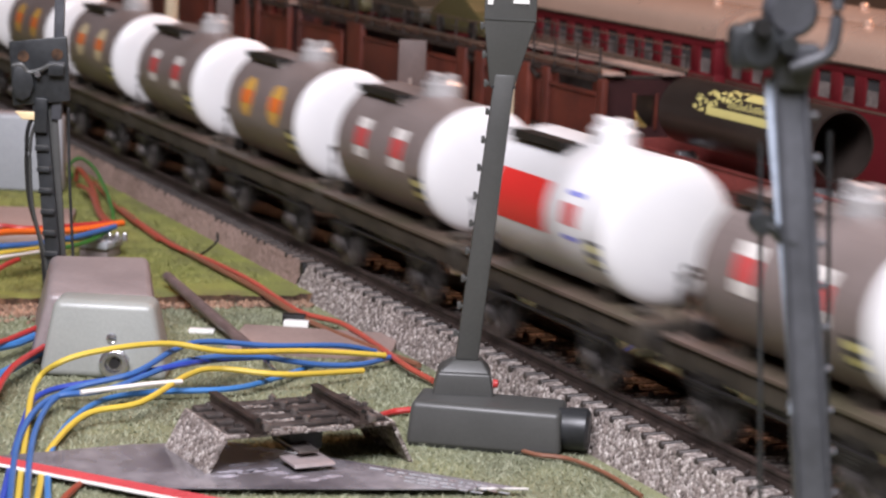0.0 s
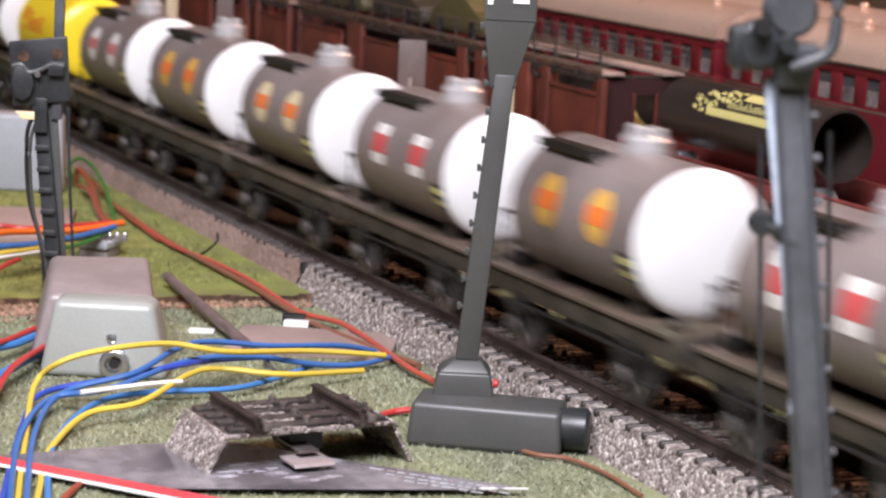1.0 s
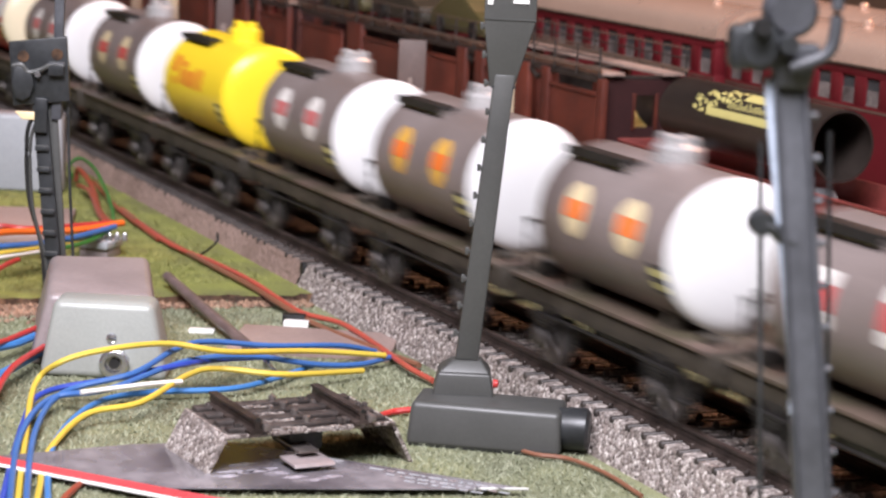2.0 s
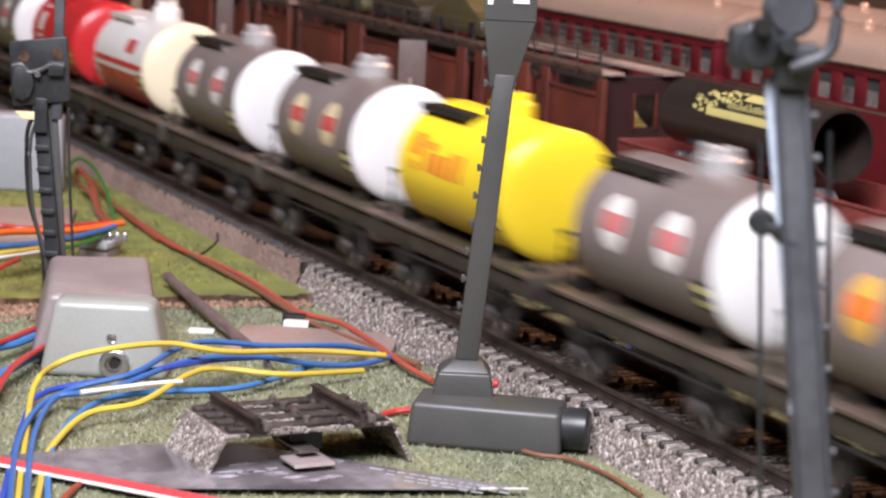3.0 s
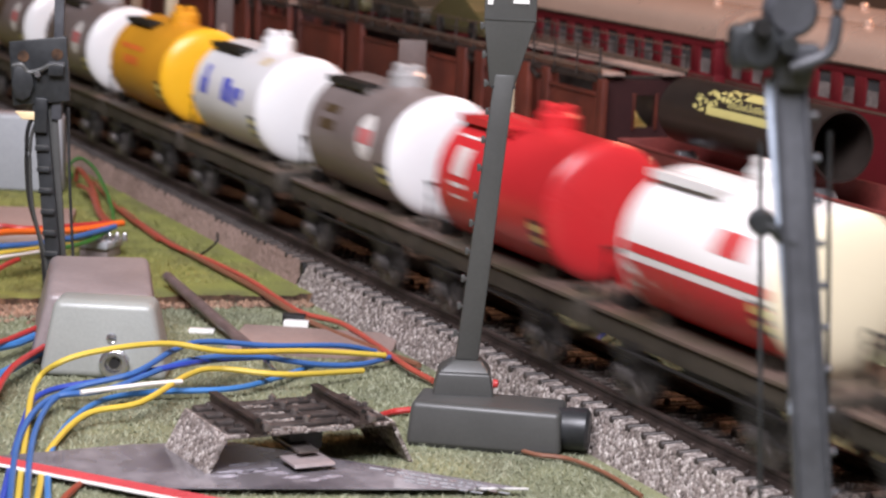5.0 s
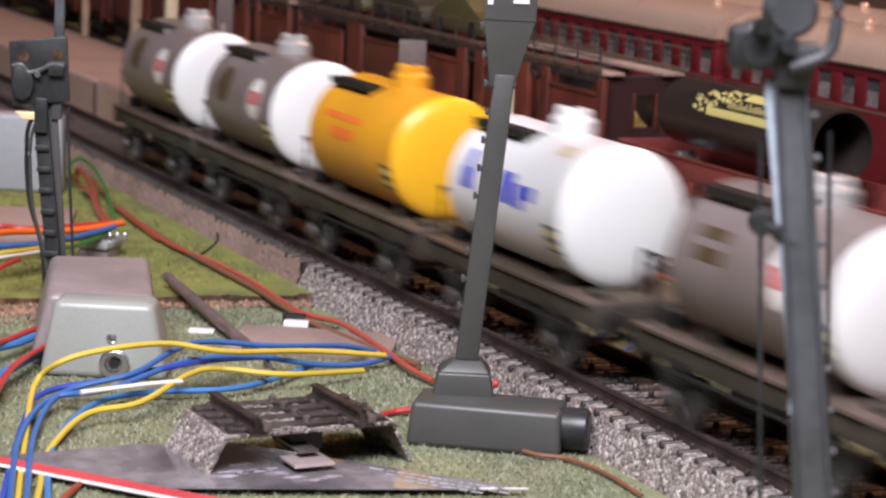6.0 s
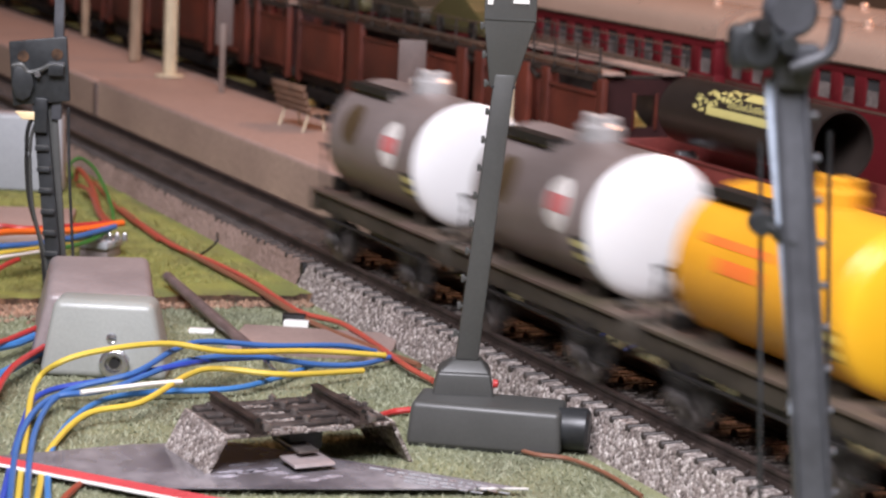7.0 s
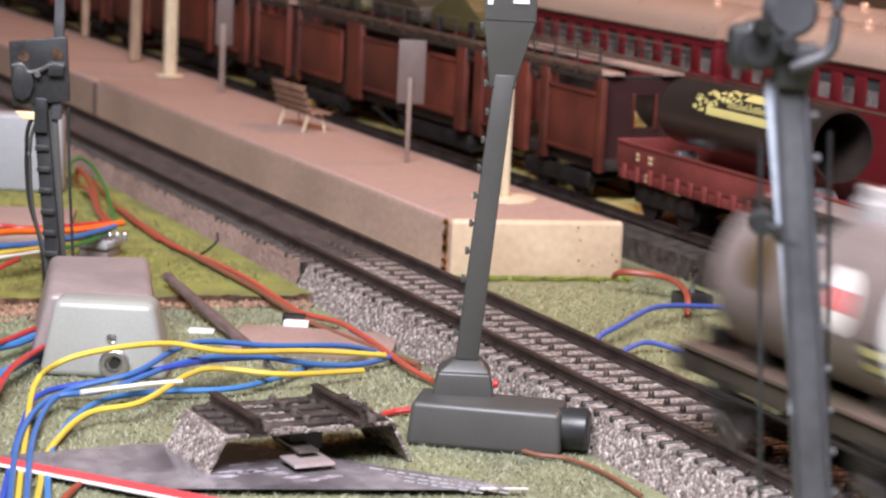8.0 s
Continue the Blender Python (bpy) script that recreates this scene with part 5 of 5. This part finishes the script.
def loose_track():
    """Cut piece of hollow tinplate track standing on the grass."""
    th = thing("track_piece", mm(-378.6, -74.8, GZ + .2, 0, 1.0, 4), "cut piece of tinplate track with rails and stone-embossed bed", "track piece")
    part("bed_side", sweep_x(B(), [(-21, 0), (-16.6, 8.2), (-16.2, 8.2), (-16.2, 7.4), (-20.2, 0)], -9.5, 9.5, 11), M["ballast_new"], th, smooth=False)
    part("bed_side", sweep_x(B(), [(21, 0), (16.6, 8.2), (16.2, 8.2), (16.2, 7.4), (20.2, 0)], -9.5, 9.5, 11), M["ballast_new"], th, smooth=False)
    part("bed_top", box(B(), -9.5, 9.5, -16.6, 16.6, 7.3, 8.1, .15), M["bed_dark"], th)
    rnd = random.Random(3)
    for k in range(4):
        part("sleeper", box(B(), -9.0 + k * 5.0, -6.6 + k * 5.0, -15.5, 15.5, 8.1, 8.9, .2), M["sleeper"], th)
        part("centre_stud", lathe(B(), [(8.6, .8), (9.8, .7), (10.2, 0)], 8, "z", (-7.8 + k * 5.0, 0, 0)), M["stud"], th)
        for j, (y0, y1) in enumerate(((-7.6, -.6), (.6, 7.6))):
            o = new("stone_rib", stone_rib(80 + 2 * k + j, y0, y1))
            o.parent = th
            o.matrix_basis = mm(-5.4 + k * 5.0 + (j - .5) * .9, 0, 8.2, 0, 0, -6)
    for y in (-11.0, 9.6):
        bm = B()
        prof = [(y - 1.5, 8.3), (y + 1.5, 8.3), (y + 1.5, 8.8), (y + .5, 9.1), (y + .5, 10.2), (y + .8, 10.4), (y + .8, 10.9), (y - .8, 10.9), (y - .8, 10.4), (y - .5, 10.2), (y - .5, 9.1), (y - 1.5, 8.8)]
        sweep_x(bm, prof, -10.0, 10.5)
        part("rail", bm, M["rail"], th, smooth=False)
        part("rail_joiner", box(B(), 5.5, 11.1, y + 1.0, y + 2.6, 8.6, 10, .3), M["stud"], th)
        part("rail_bore", lathe(B(), [(10.55, .45), (10.6, 0)], 10, "x", (0, y, 10.8)), M["black"], th)
    part("bed_lip", box(B(), 9.4, 9.8, -16.6, 16.6, 7.5, 8.2, .15), M["ballast_new"], th)
    for k in range(14):
        y = rnd.uniform(-15, 15)
        x = rnd.uniform(-9, 9)
        part("chip", box(B(), x, x + rnd.uniform(.5, 1.4), y, y + rnd.uniform(.5, 1.2), 8.0, 9.2 + rnd.uniform(0, .4), .2), M["stud"] if k % 3 == 0 else M["sleeper"], th)
    part("contact_tongue", box(B(), 1, 11, -3, 1, 4.0, 4.6, .2), M["stud"], th)
    part("contact_tongue", frustum(B(), (9, 15, -5.5, 2.5), (8, 14.5, -5.5, 2.5), 2.6, 3.2, .2), M["boxtop"], th)
    part("contact_block", box(B(), -2, 6, -2.5, 4, 3.2, 7.3, .3), M["signal_dark"], th)


loose_track()


def card():
    """Glossy printed leaflet lying in front."""
    th = thing("printed_leaflet", mm(-354, -94.9, GZ + 1.6, 0, 0, 0), "glossy dark printed leaflet with a red and white edge", "leaflet")
    def sheet(bm, xy, z0, z1, n=10):
        a = [bm.verts.new((x, y, z0)) for x, y in xy]
        b = [bm.verts.new((x, y, z1)) for x, y in xy]
        bm.faces.new(a[::-1]), bm.faces.new(b)
        for i in range(len(xy)):
            j = (i + 1) % len(xy)
            bm.faces.new((a[i], a[j], b[j], b[i]))
        return bm
    part("sheet", sheet(B(), [(-34, -34), (-9, -15), (10, 52), (-33, 12), (-36, -6)], -.2, 0), M["card_dark"], th)
    part("white_margin", sheet(B(), [(-34, -36), (-33.5, -36.6), (13, 1.0), (12, 2.4), (-9, -15.4)], -.25, .05), M["white"], th)
    part("red_band", sheet(B(), [(-36, -33), (-34, -35.6), (12, 1.6), (9, 4.6), (-12, -13)], -.1, .12), M["card_red"], th)
    rnd = random.Random(12)
    way = Vector((-43, -40, 0)).normalized()
    inward = Vector((-way.y, way.x, 0)) * -1
    for row, (f0, f1) in enumerate(((.06, .5), (.03, .42), (.1, .36))):
        f = f0
        while f < f1:
            w = rnd.uniform(.6, 2.6)
            p = Vector((10, 52, 0)) + way * (f * 58.7) - inward * (2.6 + row * 2.2)
            bm = box(B(), 0, w, -.4, .4 * rnd.uniform(.2, 1), .02, .1)
            bm.transform(Matrix.Translation(p) @ way.to_track_quat("X", "Z").to_matrix().to_4x4())
            part("print_bar", bm, M["greybox_back"] if rnd.random() < .7 else M["boxtop"], th)
            f += (w + rnd.uniform(.3, .9)) / 58.7
    # pale blots painted on the sheet as whitish reflections
    for k in range(12):
        x, y = rnd.uniform(-20, -4), rnd.uniform(2, 34)
        if y > x + 40 or y < x * 3.5 + 22 - 60 or x > -9 + (y + 15) * .28 - 2:
            continue
        blot = [(x + q * math.cos(t) * .7, y + q * math.sin(t) * 1.7) for t, q in [(2 * math.pi * j / 11, rnd.uniform(.5, 1.9)) for j in range(11)]]
        part("scuff", sheet(B(), blot, .0, .03), M["scuff"], th)
    part("pale_edge", sheet(B(), [(7.0, 43), (7.5, 42.6), (10, 52), (9.4, 51.6)], -.1, .1), M["white"], th)


card()


def grass_blades():
    """Short flock fibres on the front ground."""
    rnd = np.random.RandomState(11)
    def strew(name, n, x0, x1, y0, y1, z, material, label, keep):
        x, y = rnd.uniform(x0, x1, n), rnd.uniform(y0, y1, n)
        ok = keep(x, y)
        x, y = x[ok], y[ok]
        n = len(x)
        h, a = rnd.uniform(.5, 1.5, n), rnd.uniform(0, 2 * np.pi, n)
        lean = rnd.uniform(.2, 1.0, (n, 2)) * np.sign(rnd.uniform(-1, 1, (n, 2)))
        v = np.zeros((n, 3, 3))
        v[:, 0] = np.c_[x - .13 * np.cos(a), y - .13 * np.sin(a), np.full(n, z - .1)]
        v[:, 1] = np.c_[x + .13 * np.cos(a), y + .13 * np.sin(a), np.full(n, z - .1)]
        v[:, 2] = np.c_[x + lean[:, 0] * h, y + lean[:, 1] * h, z + h * .7]
        me = bpy.data.meshes.new(name)
        me.from_pydata((v.reshape(-1, 3) * U).tolist(), [], np.arange(3 * n).reshape(-1, 3).tolist())
        me.materials.append(material)
        return tagged(new(name, me), label, "grass", kind="stuff")
    strew("grass_fibres", 60000, -527, -330, -135, -20, GZ, M["blade"], "short grey-green flock fibres", lambda x, y: np.abs(y) > 21)
    strew("grass_fibres", 26000, -720, -530, -100, -22, GB, M["blade_far"], "short yellow-green flock fibres", lambda x, y: y < -22)
    strew("grass_fibres", 24000, -530, -380, 21, 91, GZ + .4, M["blade_pale"], "short pale yellow-green flock fibres", lambda x, y: x > -520)
    strew("moss", 30000, -536, -514, 29, 76, GZ + .8, M["moss"], "bright yellow-green moss along the platform end", lambda x, y: np.abs(x + 531 - .23 * (y - 28.8)) < 1.4 + .8 * np.sin(y * .7))


def soil_lumps():
    """Crumbs of torn mat and brown earth along the edge of the grass mat."""
    rnd = np.random.RandomState(31)
    v, f = [], []
    base = np.array([(1, 0, 0), (-1, 0, 0), (0, 1, 0), (0, -1, 0), (0, 0, 1), (0, 0, -1)], float)
    tri = [(0, 2, 4), (2, 1, 4), (1, 3, 4), (3, 0, 4), (2, 0, 5), (1, 2, 5), (3, 1, 5), (0, 3, 5)]
    for k in range(1500):
        left = rnd.rand() < .62
        y = rnd.uniform(-104, -74) if left else rnd.uniform(-74, -20)
        x = -521 + 10 * (y + 95) / 80 + abs(rnd.normal(0, 6 if left else 2.0)) + .5
        r = rnd.uniform(.3, 1.1)
        n = len(v)
        v += (np.array((x, y, GZ + r * .4)) + base * r * rnd.uniform(.6, 1.2, (6, 3))).tolist()
        f += [(a + n, b + n, d + n) for a, b, d in tri]
    me = bpy.data.meshes.new("soil_crumbs")
    me.from_pydata((np.array(v) * U).tolist(), [], f)
    me.materials.append(M["crumb"])
    tagged(new("soil_crumbs", me), "brown crumbs of earth along the mat edge", "soil", kind="stuff")


def blade_mat(name, a, b):
    m = bpy.data.materials.new(name)
    m.use_nodes = True
    N, L = m.node_tree.nodes, m.node_tree.links
    geo = N.new("ShaderNodeNewGeometry")
    ramp = N.new("ShaderNodeValToRGB")
    ramp.color_ramp.elements[0].color, ramp.color_ramp.elements[1].color = (*a, 1), (*b, 1)
    L.new(geo.outputs["Random Per Island"], ramp.inputs["Fac"])
    L.new(ramp.outputs["Color"], N["Principled BSDF"].inputs["Base Color"])
    N["Principled BSDF"].inputs["Roughness"].default_value = 0.8
    return m


M["blade"] = blade_mat("flock_fibre", (0.12, 0.138, 0.078), (0.39, 0.40, 0.28))
M["blade_pale"] = blade_mat("flock_fibre_pale", (0.13, 0.14, 0.06), (0.38, 0.38, 0.22))
M["moss"] = blade_mat("moss_fibre", (0.14, 0.17, 0.02), (0.36, 0.38, 0.06))
M["blade_far"] = blade_mat("flock_fibre_yellow", (0.18, 0.19, 0.05), (0.33, 0.32, 0.10))
M["crumb"] = blade_mat("earth_crumb", (0.07, 0.035, 0.02), (0.33, 0.2, 0.13))
grass_blades()
soil_lumps()


# ---------------------------------------------------------------- what moves
# play in the couplings, wagon by wagon, and the pull as they run out of the curve
SLACK = [1, 0, 0, 1, -0.5, 1, 0, 4, 2.5, 4, 1.5, -1.5, 0, 3, -5, -6.5, -5, -5.5]


def stretch(x):
    return x + min(8.0, 0.00028 * max(0.0, x + 460) ** 2)


def motions():
    for i, th in enumerate(TRAIN):
        x0 = FRONT0 - PITCH * i + SLACK[i]
        walk(th, [(k / 4, mm(stretch(x0 + SPEED * k / 4), 0, 0)) for k in range(33)])
    for ws, x in WHEELS:
        walk(ws, [(k / 30, mm(x, 0, 5.2, 0, math.degrees(SPEED * k / 30 / 5.2), 0)) for k in range(241)])


motions()
